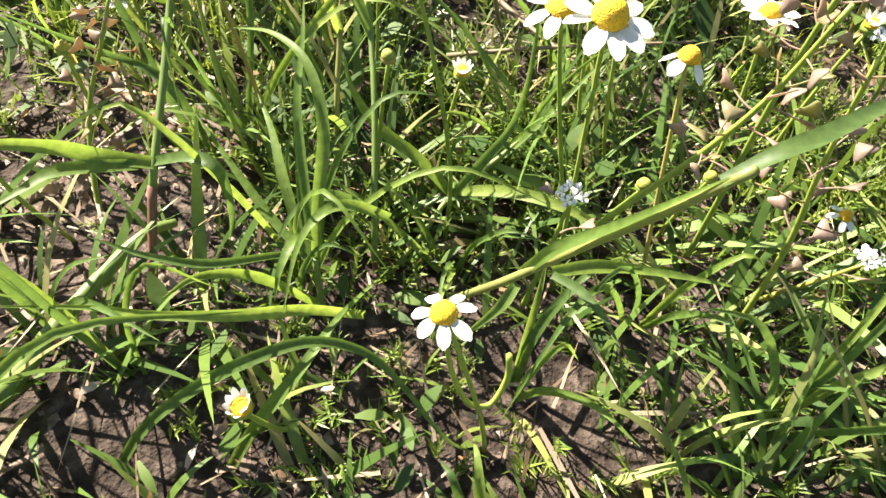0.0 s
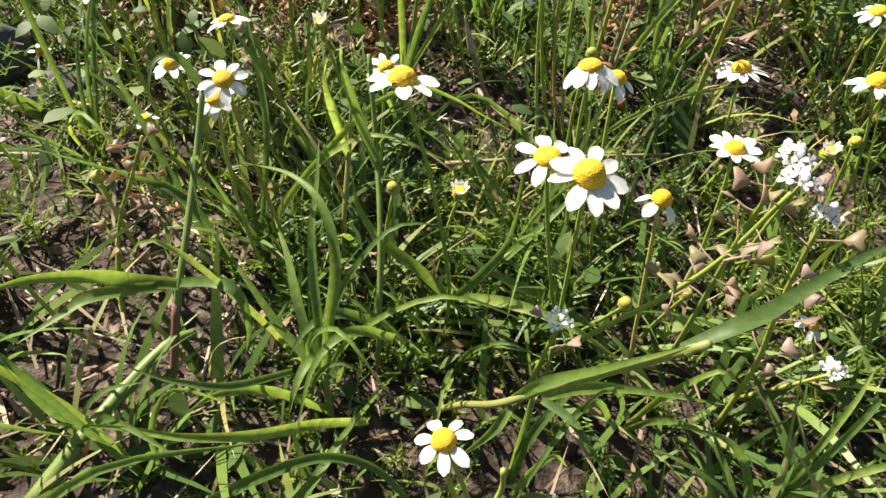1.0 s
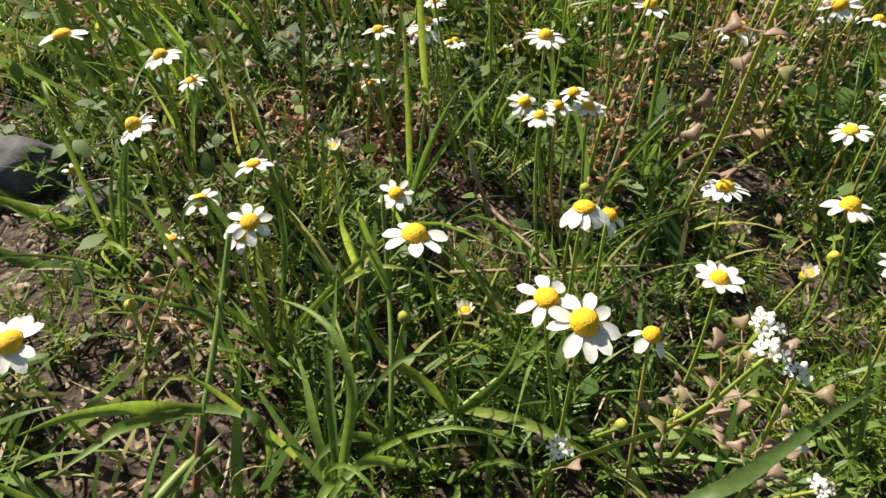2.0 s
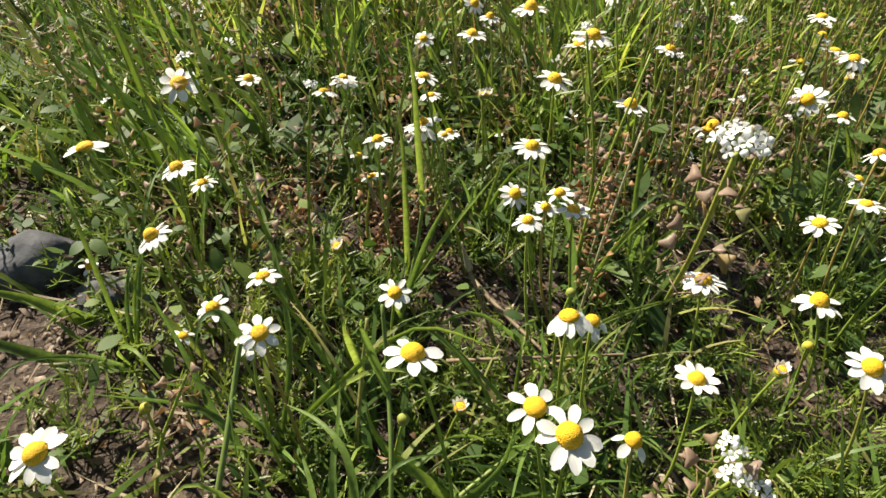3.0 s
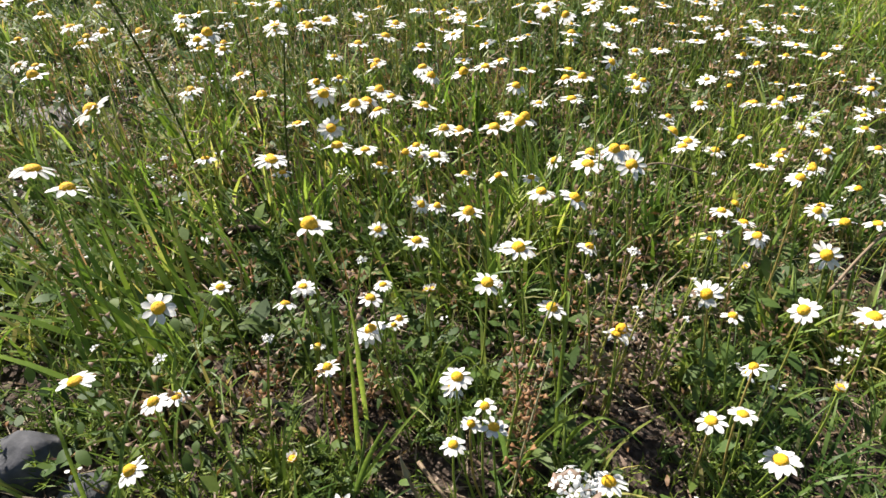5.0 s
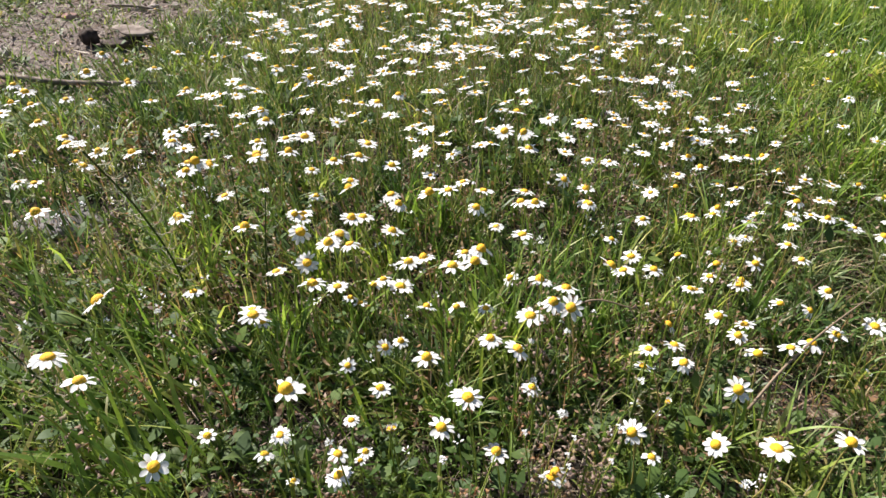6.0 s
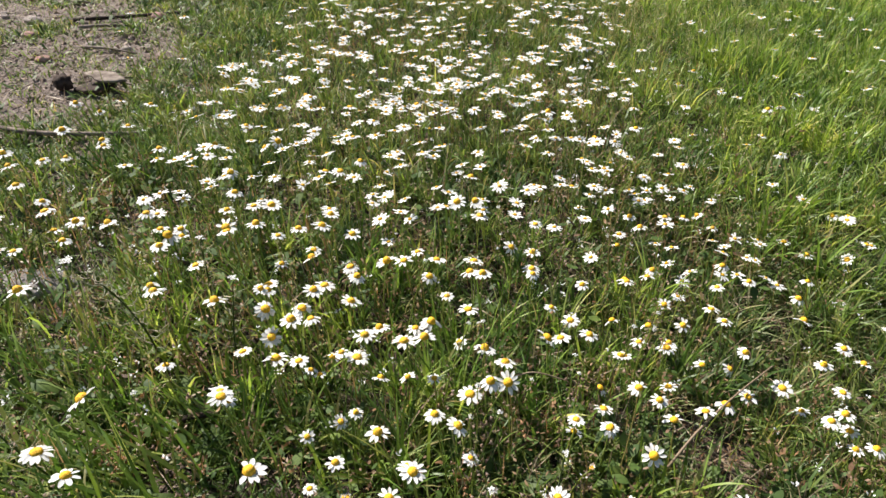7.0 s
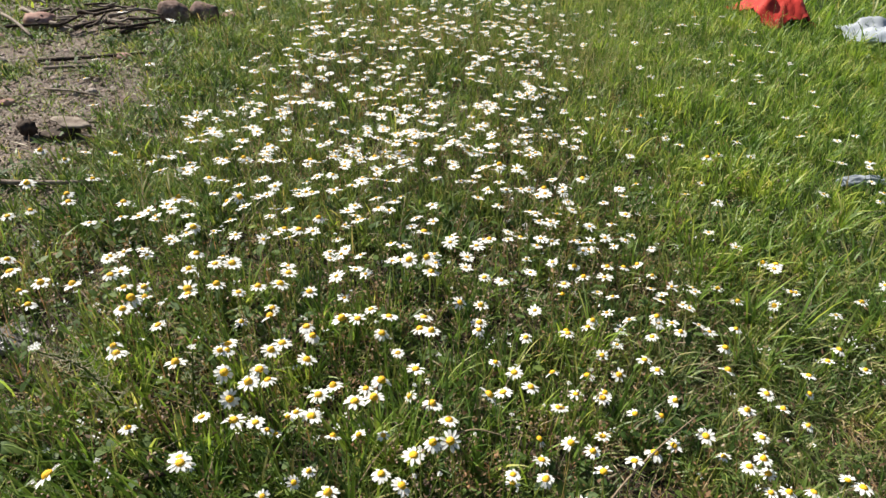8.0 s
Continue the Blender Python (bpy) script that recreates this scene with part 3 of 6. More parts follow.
def litter(count, x0, x1, y0, y1, l0=0.015, l1=0.07, w0=0.0008, w1=0.0028):
    r = scatter(count, x0, x1, y0, y1, lambda x, y: np.ones(len(x)))
    n = len(r)
    r[:, 2] += u(0.003, 0.012, n)
    return strips(r, u(0, 6.283, n), u(l0, l1, n), u(w0, w1, n), u(1.25, 1.65, n), u(-0.25, 0.35, n), 3, twist=u(-2, 2, n))


stuff("dry_litter", [tufts(520, 6, 0.15, 1.3, 0.42, 1.5, mat_side, 4, 0.04, 0.09, 0.0010, 0.0022, 0.014, 0.8, 1.45, 0.0, 0.9), tufts(500, 5, -0.5, 0.5, 0.5, 1.6, growth, 4, 0.03, 0.09, 0.0010, 0.0022, 0.010, 0.3, 1.3, 0.0, 0.9), litter(1500, -0.34, 0.4, 0.05, 0.6, 0.010, 0.045, 0.0006, 0.0018), litter(3200, -0.9, 0.9, 0.55, 1.3), litter(1600, 0.12, 0.95, 0.42, 1.15, 0.02, 0.06, 0.0006, 0.0018), litter(7000, -1.6, 1.0, 1.25, 2.8)], mat_straw, "dry straw and dead stalks lying on the earth", "straw")


def dead_leaves(count, x0, x1, y0, y1, l0, l1, high):
    """Small curled dry leaves and pods caught low in the growth."""
    r = scatter(count, x0, x1, y0, y1, lambda x, y: np.clip(0.45 + 1.3 * patchy(x, y, 8.0, 3.0), 0.08, 1))
    n = len(r)
    r[:, 2] += 0.003 + high * u(0, 1, n) ** 2
    length = u(l0, l1, n)
    return strips(r, u(0, 6.283, n), length, length * u(0.18, 0.5, n), u(0.9, 1.7, n), u(-1.5, 1.2, n), 4, low=0.3, belly=0.5, twist=u(-2.5, 2.5, n))


stuff("ground_flakes", [dead_leaves(4600, -0.36, 0.42, 0.05, 0.62, 0.003, 0.011, 0.005), dead_leaves(3200, -1.2, 0.7, 0.6, 2.0, 0.006, 0.02, 0.006)], mat_flake, "flat grey-brown flakes of bark and dry leaf on the earth", "litter")
stuff("dead_leaves", [dead_leaves(2800, -0.34, 0.4, 0.06, 0.62, 0.003, 0.009, 0.02), dead_leaves(900, -0.19, 0.0, 0.36, 0.45, 0.005, 0.012, 0.022), dead_leaves(7000, -0.6, 0.9, 0.5, 1.5, 0.005, 0.013, 0.06)], mat_dead_leaf, "small curled rust-brown dead leaves among the weeds", "dead leaves")


def seed_heads(count, x0, x1, y0, y1, h0, h1, keep):
    """Thin grass stalks that carry a loose head of pale spikelets: stalks, spikelets."""
    r = scatter(count, x0, x1, y0, y1, keep)
    n = len(r)
    h, a0 = u(h0, h1, n), u(0, 6.283, n)
    stalks = strips(r, a0, h, u(0.0009, 0.0015, n), u(0, 0.18, n), u(0, 0.3, n), 4, belly=0.9)
    tip = stalks[0].reshape(n, 9, 3)
    grains = []
    for i in range(12):
        f = 0.55 + 0.45 * i / 12
        j = f * 4
        lo = min(int(j), 3)
        mid = 0.5 * (tip[:, 2 * lo] + tip[:, 2 * lo + 1])
        top = tip[:, 8] if lo == 3 else 0.5 * (tip[:, 2 * lo + 2] + tip[:, 2 * lo + 3])
        p = mid + (top - mid) * (j - lo)
        a, d = u(0, 6.283, n), u(0.001, 0.008, n) * (1.25 - f)
        p[:, 0] += d * np.cos(a)
        p[:, 1] += d * np.sin(a)
        grains.append(strips(p, a, u(0.003, 0.006, n), u(0.0009, 0.0018, n), u(0.1, 1.0, n), u(-0.3, 0.5, n), 2, low=0.4, belly=0.5, twist=u(-2, 2, n)))
    return stalks, join(grains)


stand = lambda x, y: (1 - trodden(x, y)) * np.clip(0.5 + 1.2 * patchy(x, y, 3.5, 12.0), 0.05, 1)
stalks_a, grains_a = seed_heads(260, -0.45, 0.6, 0.55, 1.3, 0.09, 0.17, stand)
stalks_b, grains_b = seed_heads(1100, -0.6, 1.6, 1.1, 2.9, 0.08, 0.16, stand)
stalks_c, grains_c = seed_heads(900, 0.5, 1.25, 1.7, 3.0, 0.10, 0.17, lambda x, y: np.clip(1.2 - np.abs(x - 0.75 - 0.2 * (y - 2.3)) / 0.35, 0, 1))
stuff("grass_stalks", [stalks_a, stalks_b, stalks_c], mat_far_stem, "thin upright green stalks of flowering grass", "grass")
stuff("grass_seed_heads", [grains_a, grains_b, grains_c], mat_seed, "loose pale heads of flowering grass", "grass")


def crumbs(count, x0, x1, y0, y1, s0, s1, keep, flat=1.0):
    r = scatter(count, x0, x1, y0, y1, keep)
    n = len(r)
    octa = np.array([(1, 0, 0), (-1, 0, 0), (0, 1, 0), (0, -1, 0), (0, 0, flat), (0, 0, -flat)], float)
    v = r[:, None, :] + octa[None] * (rng.uniform(0.5, 1.3, (n, 6, 1)) * u(s0, s1, n)[:, None, None]) + rng.normal(0, 0.0006, (n, 6, 3))
    faces = np.array([(0, 2, 4), (2, 1, 4), (1, 3, 4), (3, 0, 4), (2, 0, 5), (1, 2, 5), (3, 1, 5), (0, 3, 5)])
    t = (np.arange(n) * 6)[:, None, None] + faces[None]
    return v.reshape(-1, 3), np.zeros((0, 4), int), t.reshape(-1, 3)


stuff("soil_crumbs", [crumbs(14000, -0.34, 0.42, 0.04, 0.65, 0.0007, 0.004, lambda x, y: 1.2 - cover(x, y)), crumbs(2600, -0.34, -0.06, 0.12, 0.38, 0.0015, 0.0055, lambda x, y: 1.03 - cover(x, y)), crumbs(9000, -1.5, 0.9, 0.6, 2.7, 0.002, 0.011, lambda x, y: 0.2 + trodden(x, y)), crumbs(5000, -1.1, -0.4, 1.1, 2.0, 0.0015, 0.007, gravel)],
      mat_crumb, "crumbs and small clods of brown earth", "earth")

stuff("stone_chips", [crumbs(5200, -1.5, -0.42, 1.05, 2.6, 0.004, 0.017, lambda x, y: trodden(x, y) * np.clip(0.45 + 1.6 * patchy(x, y, 6.0, 60.0), 0.1, 1), 0.4)], mat_chip, "flat grey and reddish stone chips on trodden earth", "gravel")

# ---- chamomile ----
PETALS = []
for v in range(4):
    grid, rows_, cols = [], 6, 4
    for i in range(rows_ + 1):
        s = i / rows_
        w = 0.26 + 0.56 * math.sin(min(1, s * (0.80 + 0.03 * v) + 0.08) * math.pi) if s < 0.95 else 0.42 - 0.08 * (v % 2)
        for j in range(cols + 1):
            c = j / cols - 0.5
            grid.append((s - ((0.05 * (abs(c) * 2) ** 2 + 0.045 * (abs(math.cos(c * 9.4)) < 0.3)) if s > 0.95 else 0), c * w * 0.70, (0.10 - 0.03 * v) * s - 0.16 * s * s + 0.10 * c * c * (1.5 - s) + 0.012 * math.cos(c * 12)))
    me_q = [(i * 5 + j, i * 5 + j + 1, i * 5 + j + 6, i * 5 + j + 5) for i in range(rows_) for j in range(cols)]
    PETALS.append(mesh_of("petal", grid, me_q, [], mat_petal))


def dome(height, seed, rings=8, segs=18):
    vs, qs, ts = [], [], []
    for i in range(rings):
        a = (i / rings) * math.pi / 2
        for k in range(segs):
            w = 2 * math.pi * (k + 0.5 * (i % 2)) / segs
            r = math.cos(a) ** 0.85 * (1 + 0.05 * math.sin(5 * k + 3 * i + seed))
            vs.append((r * math.cos(w), r * math.sin(w), height * math.sin(a) ** 1.1))
    vs += [(0, 0, height), (0, 0, -0.12)]
    for i in range(rings - 1):
        for k in range(segs):
            k2 = (k + 1) % segs
            qs.append((i * segs + k, i * segs + k2, (i + 1) * segs + k2, (i + 1) * segs + k))
    e = (rings - 1) * segs
    for k in range(segs):
        k2 = (k + 1) % segs
        ts += [(e + k, e + k2, len(vs) - 2), (k2, k, len(vs) - 1)]
    return vs, qs, ts


def disc_mesh(height, seed):
    v, q, t = dome(height, seed)
    return mesh_of("disc", np.array(v) * 0.0043, q, t, mat_disc)


DISCS = [disc_mesh(h, i) for i, h in enumerate((0.62, 0.85, 1.1))]
mat_bud = leafy("bud_green_yellow", [(0.0, (0.24, 0.27, 0.05)), (0.6, (0.36, 0.34, 0.05)), (1.0, (0.52, 0.40, 0.05))], thin=0.0, rough=0.7, pick="object", fleck=1500, vein=0.7)
BUD_TOP = mesh_of("disc", np.array(dome(0.95, 2)[0]) * 0.0046, *dome(0.95, 2)[1:], mat_bud)
CUP = mesh_of("calyx", *lump(0.0031, (1, 1, 0.5), 0.08, 1, 3), mat_stem)
dice = random.Random(11)


def stem_line(foot, head):
    f, h = Vector(foot), Vector(head)
    bow = Vector((dice.uniform(-1, 1), dice.uniform(-1, 1), 0)) * 0.06 * (h - f).length
    return [f, f.lerp(h, 0.35) + bow, f.lerp(h, 0.75) + bow * 0.7, h]


def chamomile(x, y, z, size, fine=True, droop=None, petals=None, tilt=None):
    """One flowering stalk: foot on the earth, head at (x, y, z), the given width in millimetres."""
    s = size / (23.8 if y < 0.35 else 21.5)
    fx, fy = x - LEAN[0] * z + dice.uniform(-0.014, 0.014), y - LEAN[1] * z + dice.uniform(-0.014, 0.014)
    if tilt is None:
        a, t = dice.uniform(0, 6.283), dice.uniform(0.0, 0.34) if dice.random() < 0.86 else dice.uniform(0.4, 1.0)
        n = Vector((math.cos(a) * t - 0.06, math.sin(a) * t + 0.12, 1)).normalized()
    else:
        n = Vector(tilt).normalized()
    foot = Vector((fx, fy, ground_height(fx, fy) - 0.003))
    plant = thing("chamomile", foot, "white chamomile flower with yellow centre on thin green stalk", "flower", "chamomile flowers of the meadow")
    head = Vector((x, y, z)) - foot
    under = head - n * 0.0025 * s
    part("stem", mesh_of("stem", *tube(stem_line((0, 0, 0), under), 0.00085, 0.0006, 5, 3), mat_stem), plant)
    turn = n.to_track_quat("Z", "Y").to_matrix().to_4x4()
    k = dice.choice((0, 1, 1, 2))
    plump = dice.uniform(0.90, 1.0) if petals else dice.uniform(1.0, 1.16)
    disc = part("disc", DISCS[k], plant, m=Matrix.Translation(head - n * 0.0012 * s) @ turn @ Matrix.Diagonal((s * plump, s * plump, s * plump * 1.05, 1)))
    sag = droop if droop is not None else dice.choice((-0.08, 0.0, 0.04, 0.08, 0.12, 0.2, 0.45))
    count = petals or dice.randint(9, 13)
    skip = dice.sample(range(count), dice.choice((0, 0, 0, 1, 1, 2) if not petals else (0, 0, 0, 1))) if petals or dice.random() < 0.88 else range(dice.randint(3, 6))
    mats = []
    for i in range(count):
        if i in skip:
            continue
        w = 2 * math.pi * (i + dice.uniform(-0.2, 0.2)) / count
        long = (0.0072 if petals else 0.0076) * dice.uniform(0.88, 1.12)
        m = Matrix.Rotation(w, 4, "Z") @ Matrix.Translation((0.0037, 0, -0.0002 + 0.0003 * (i % 2))) @ Matrix.Rotation(sag + dice.uniform(-0.12, 0.15), 4, "Y") @ Matrix.Rotation(dice.uniform(-0.25, 0.25), 4, "X") @ Matrix.Diagonal((long, (0.0082 if petals else 0.0068) * dice.uniform(0.78, 1.1), long, 1))
        mats.append((m, PETALS[dice.randrange(4)]))
    if fine:
        for m, me in mats:
            part("petal", me, disc, m=m)
    else:
        part("petal_ring", petal_ring(mats), disc)
    part("calyx", CUP, plant, m=Matrix.Translation(head - n * 0.0024 * s) @ turn @ Matrix.Diagonal((s, s, s, 1)))
    return plant


def petal_ring(mats):
    pieces = []
    for m, me in mats:
        co = np.empty(len(me.vertices) * 3)
        me.vertices.foreach_get("co", co)
        r = np.array(m.to_3x3()), np.array(m.translation)
        pieces.append((co.reshape(-1, 3) @ r[0].T + r[1], [tuple(p.vertices) for p in me.polygons], []))
    return mesh_of("petal_ring", *join(pieces), mat_far_petal)


def bud(x, y, z, size=1.0, open_=False):
    """A closed or just opening flower bud on its stalk."""
    fx, fy = x + dice.uniform(-0.012, 0.012), y + dice.uniform(-0.005, 0.02)
    foot = Vector((fx, fy, ground_height(fx, fy) - 0.003))
    label = "half-opened white chamomile bud on a green stalk" if open_ else "closed greenish-yellow chamomile bud on a green stalk"
    plant = thing("chamomile_bud", foot, label, "flower bud", "chamomile buds")
    head = Vector((x, y, z)) - foot
    part("stem", mesh_of("stem", *tube(stem_line((0, 0, 0), head - Vector((0, 0, 0.003 * size))), 0.0009, 0.0006, 5, 3), mat_stem), plant)
    part("calyx", CUP, plant, m=Matrix.Translation(head - Vector((0, 0, 0.0018 * size))) @ Matrix.Scale(0.85 * size, 4))
    c = part("disc", DISCS[1] if open_ else BUD_TOP, plant, m=Matrix.Translation(head - Vector((0, 0, 0.001))) @ Matrix.Scale((0.5 if open_ else 0.46) * size, 4))
    if open_:
        for i in range(9):
            part("petal", PETALS[i % 4], c, m=Matrix.Rotation(0.7 * i, 4, "Z") @ Matrix.Translation((0.0030, 0, -0.001)) @ Matrix.Rotation(-1.35 + dice.uniform(-0.15, 0.15), 4, "Y") @ Matrix.Diagonal((0.0075, 0.0055, 0.007, 1)))


# heads that stand foremost: x, y, z, width in mm
FRONT = [(-0.016, 0.230, 0.121, 24), (0.036, 0.264, 0.105, 23), (0.033, 0.213, 0.109, 24), (0.024, 0.228, 0.100, 22), (0.057, 0.224, 0.091, 17),
         (0.086, 0.257, 0.083, 20), (0.108, 0.329, 0.063, 24), (0.150, 0.309, 0.075, 23), (-0.073, 0.247, 0.102, 18), (-0.099, 0.265, 0.092, 17),
         (-0.033, 0.296, 0.074, 19), (-0.080, 0.251, 0.091, 17), (0.003, 0.155, 0.074, 19), (0.125, 0.225, 0.034, 13), (0.046, 0.268, 0.098, 17),
         (-0.078, 0.270, 0.107, 16), (-0.126, 0.279, 0.054, 13), (-0.191, 0.319, 0.050, 12), (-0.135, 0.201, 0.090, 24), (0.152, 0.267, 0.085, 23)]
MIDDLE = [(-0.131, 0.291, 0.103, 20), (-0.131, 0.324, 0.113, 19), (-0.176, 0.333, 0.114, 22), (0.172, 0.370, 0.069, 21), (0.031, 0.339, 0.092, 14),
          (0.043, 0.336, 0.095, 18), (0.022, 0.320, 0.100, 16), (0.038, 0.353, 0.090, 14), (0.180, 0.358, 0.092, 18), (0.199, 0.340, 0.078, 20),
          (0.020, 0.396, 0.053, 17), (-0.061, 0.395, 0.060, 12), (-0.074, 0.423, 0.053, 12), (-0.136, 0.350, 0.084, 14), (0.204, 0.407, 0.070, 14),
          (0.119, 0.414, 0.091, 19), (-0.032, 0.404, 0.119, 18), (-0.087, 0.412, 0.102, 17), (-0.080, 0.428, 0.102, 15), (-0.034, 0.407, 0.089, 19), (-0.024, 0.440, 0.060, 11)]
BED = [(-0.072, 0.433, 0.148, 23), (-0.011, 0.471, 0.111, 18), (0.038, 0.447, 0.098, 19), (0.057, 0.460, 0.119, 22), (0.188, 0.463, 0.085, 19),
       (0.197, 0.437, 0.091, 17), (-0.212, 0.410, 0.193, 21), (-0.182, 0.391, 0.195, 21), (-0.192, 0.445, 0.211, 22), (0.080, 0.432, 0.093, 21),
       (0.288, 0.513, 0.086, 23), (0.257, 0.464, 0.075, 22), (0.310, 0.469, 0.069, 24), (0.362, 0.466, 0.085, 23), (-0.153, 0.386, 0.117, 21),
       (-0.112, 0.565, 0.144, 20), (0.213, 0.538, 0.104, 19), (0.110, 0.492, 0.098, 16), (-0.045, 0.516, 0.084, 16), (-0.134, 0.427, 0.098, 15), (-0.119, 0.516, 0.142, 23)]
BED_B = [(-0.012, 0.515, 0.110, 15), (-0.002, 0.544, 0.089, 15), (0.052, 0.474, 0.106, 18), (-0.045, 0.590, 0.090, 14), (0.145, 0.560, 0.126, 21), (0.124, 0.538, 0.151, 20),
         (0.105, 0.527, 0.145, 21), (0.095, 0.499, 0.134, 19), (0.074, 0.518, 0.125, 19), (0.259, 0.561, 0.065, 19), (0.221, 0.556, 0.063, 16),
         (0.023, 0.502, 0.115, 20), (-0.112, 0.515, 0.131, 12), (-0.116, 0.508, 0.146, 22), (-0.202, 0.588, 0.094, 17), (0.280, 0.573, 0.115, 21), (-0.036, 0.472, 0.068, 14),
         (-0.022, 0.453, 0.053, 12), (-0.048, 0.354, 0.113, 13), (0.022, 0.348, 0.119, 17), (0.189, 0.382, 0.104, 14), (0.123, 0.419, 0.090, 18), (-0.036, 0.410, 0.083, 19)]
BACK = [(0.321, 0.560, 0.084, 21), (0.371, 0.593, 0.062, 19), (0.261, 0.564, 0.064, 17), (0.294, 0.661, 0.072, 18), (0.368, 0.714, 0.045, 18), (0.318, 0.688, 0.069, 18),
        (0.330, 0.816, 0.062, 20), (0.370, 0.840, 0.051, 18), (0.213, 0.717, 0.090, 17), (0.018, 0.590, 0.090, 16), (0.046, 0.595, 0.088, 16), (0.074, 0.595, 0.088, 16),
        (0.051, 0.626, 0.130, 17), (-0.025, 0.609, 0.105, 17), (-0.034, 0.608, 0.098, 16), (-0.065, 0.588, 0.111, 19), (-0.054, 0.591, 0.095, 15), (0.107, 0.658, 0.132, 20),
        (0.086, 0.719, 0.097, 16), (-0.084, 0.785, 0.105, 18), (-0.123, 0.772, 0.089, 17), (0.047, 0.784, 0.112, 18), (-0.245, 0.778, 0.118, 18), (0.215, 0.911, 0.080, 19)]
BACK_B = [(0.294, 0.727, 0.066, 18), (0.265, 0.786, 0.073, 17), (0.322, 0.601, 0.066, 18), (0.404, 0.686, 0.038, 18), (-0.081, 0.431, 0.098, 16), (-0.122, 0.698, 0.107, 18),
          (-0.124, 0.680, 0.125, 17), (-0.179, 0.752, 0.149, 22), (0.061, 0.614, 0.129, 22), (-0.021, 0.718, 0.120, 21), (0.122, 0.890, 0.126, 21), (0.329, 0.803, 0.069, 20),
          (0.427, 1.212, 0.102, 21), (0.724, 1.324, 0.052, 18), (-0.573, 1.129, 0.068, 19), (-0.046, 0.970, 0.133, 21), (0.758, 0.969, 0.041, 20), (0.289, 0.660, 0.073, 18)]

FRONT_TILT = [(0.05, 0.30), (-0.10, 0.26), (0.10, -0.12), (0.0, -0.05), (0.15, 0.2), (0.0, 0.12), (-0.1, 0.25), (0.05, 0.25), (0.15, -0.35), (-0.2, -0.1),
              (0.1, -0.2), (-0.15, -0.35), (-0.10, 0.10), (0.2, -0.1), (0.3, 0.1), (-0.2, 0.25), (0.3, 0.1), (0.2, -0.2), (-0.1, -0.25), (0.05, -0.15)]
FRONT_PETALS = [7, 10, 9, 7, 4, 10, 11, 9, 8, 7, 8, 7, 7, 6, 6, 7, 5, 5, 11, 10]
FRONT_DROOP = [0.12, 0.7, 0.0, 0.1, 0.5, -0.2, 0.05, 0.1, 0.0, 0.05, -0.05, 0.1, 0.25, 0.3, 0.4, 0.0, 0.1, 0.0, 0.0, 0.05]
for row, (tx, ty), count, sag in zip(FRONT, FRONT_TILT, FRONT_PETALS, FRONT_DROOP):
    chamomile(*row, petals=count, droop=sag, tilt=(tx, ty, 1))
for row in MIDDLE + BED:
    chamomile(*row, petals=dice.choice((None, None, 8, 9, 11)), droop=dice.uniform(-0.1, 0.2))
for row in BED_B + BACK + BACK_B:
    chamomile(*row, fine=False)

bud(-0.037, 0.132, 0.067, 1.1, True), bud(-0.064, 0.322, 0.074, 1.2, True), bud(-0.001, 0.254, 0.055, 1.2, True), bud(0.126, 0.274, 0.070, 1.2, True)
bud(0.226, 0.499, 0.082, 1.1, True), bud(0.217, 0.352, 0.125, 1.2, True), bud(0.001, 0.457, 0.080, 1.1, True), bud(-0.003, 0.456, 0.080, 1.0, True)
bud(0.076, 0.221, 0.052, 0.9), bud(0.055, 0.213, 0.055, 1.0), bud(-0.021, 0.234, 0.076, 1.0), bud(-0.118, 0.232, 0.071, 1.0)
bud(0.039, 0.284, 0.096, 0.9), bud(0.154, 0.305, 0.050, 1.1), bud(-0.073, 0.417, 0.057, 1.1)


# further heads of the bed: x, y, z
ROW_A = [(-0.439, 0.826, 0.11), (-0.383, 0.796, 0.118), (-0.342, 0.794, 0.12), (-0.292, 0.797, 0.137), (-0.248, 0.749, 0.14), (-0.25, 0.727, 0.141), (-0.222, 0.748, 0.098),
         (-0.247, 0.683, 0.11), (-0.19, 0.832, 0.153), (-0.208, 0.844, 0.117), (-0.179, 0.866, 0.112), (-0.153, 0.86, 0.119), (-0.187, 0.774, 0.139), (-0.142, 0.838, 0.085),
         (-0.079, 0.821, 0.118), (-0.069, 0.833, 0.128), (-0.084, 0.769, 0.104), (-0.031, 0.732, 0.123), (-0.127, 0.719, 0.099), (-0.069, 0.698, 0.112), (-0.026, 0.699, 0.098),
         (-0.074, 0.657, 0.121), (-0.107, 0.635, 0.136), (-0.079, 0.626, 0.132), (-0.062, 0.642, 0.12), (-0.099, 0.617, 0.113), (-0.088, 0.588, 0.113), (-0.009, 0.615, 0.093),
         (-0.003, 0.631, 0.111), (0.01, 0.663, 0.092), (0.068, 0.655, 0.113), (0.04, 0.611, 0.125), (0.128, 0.744, 0.115)]
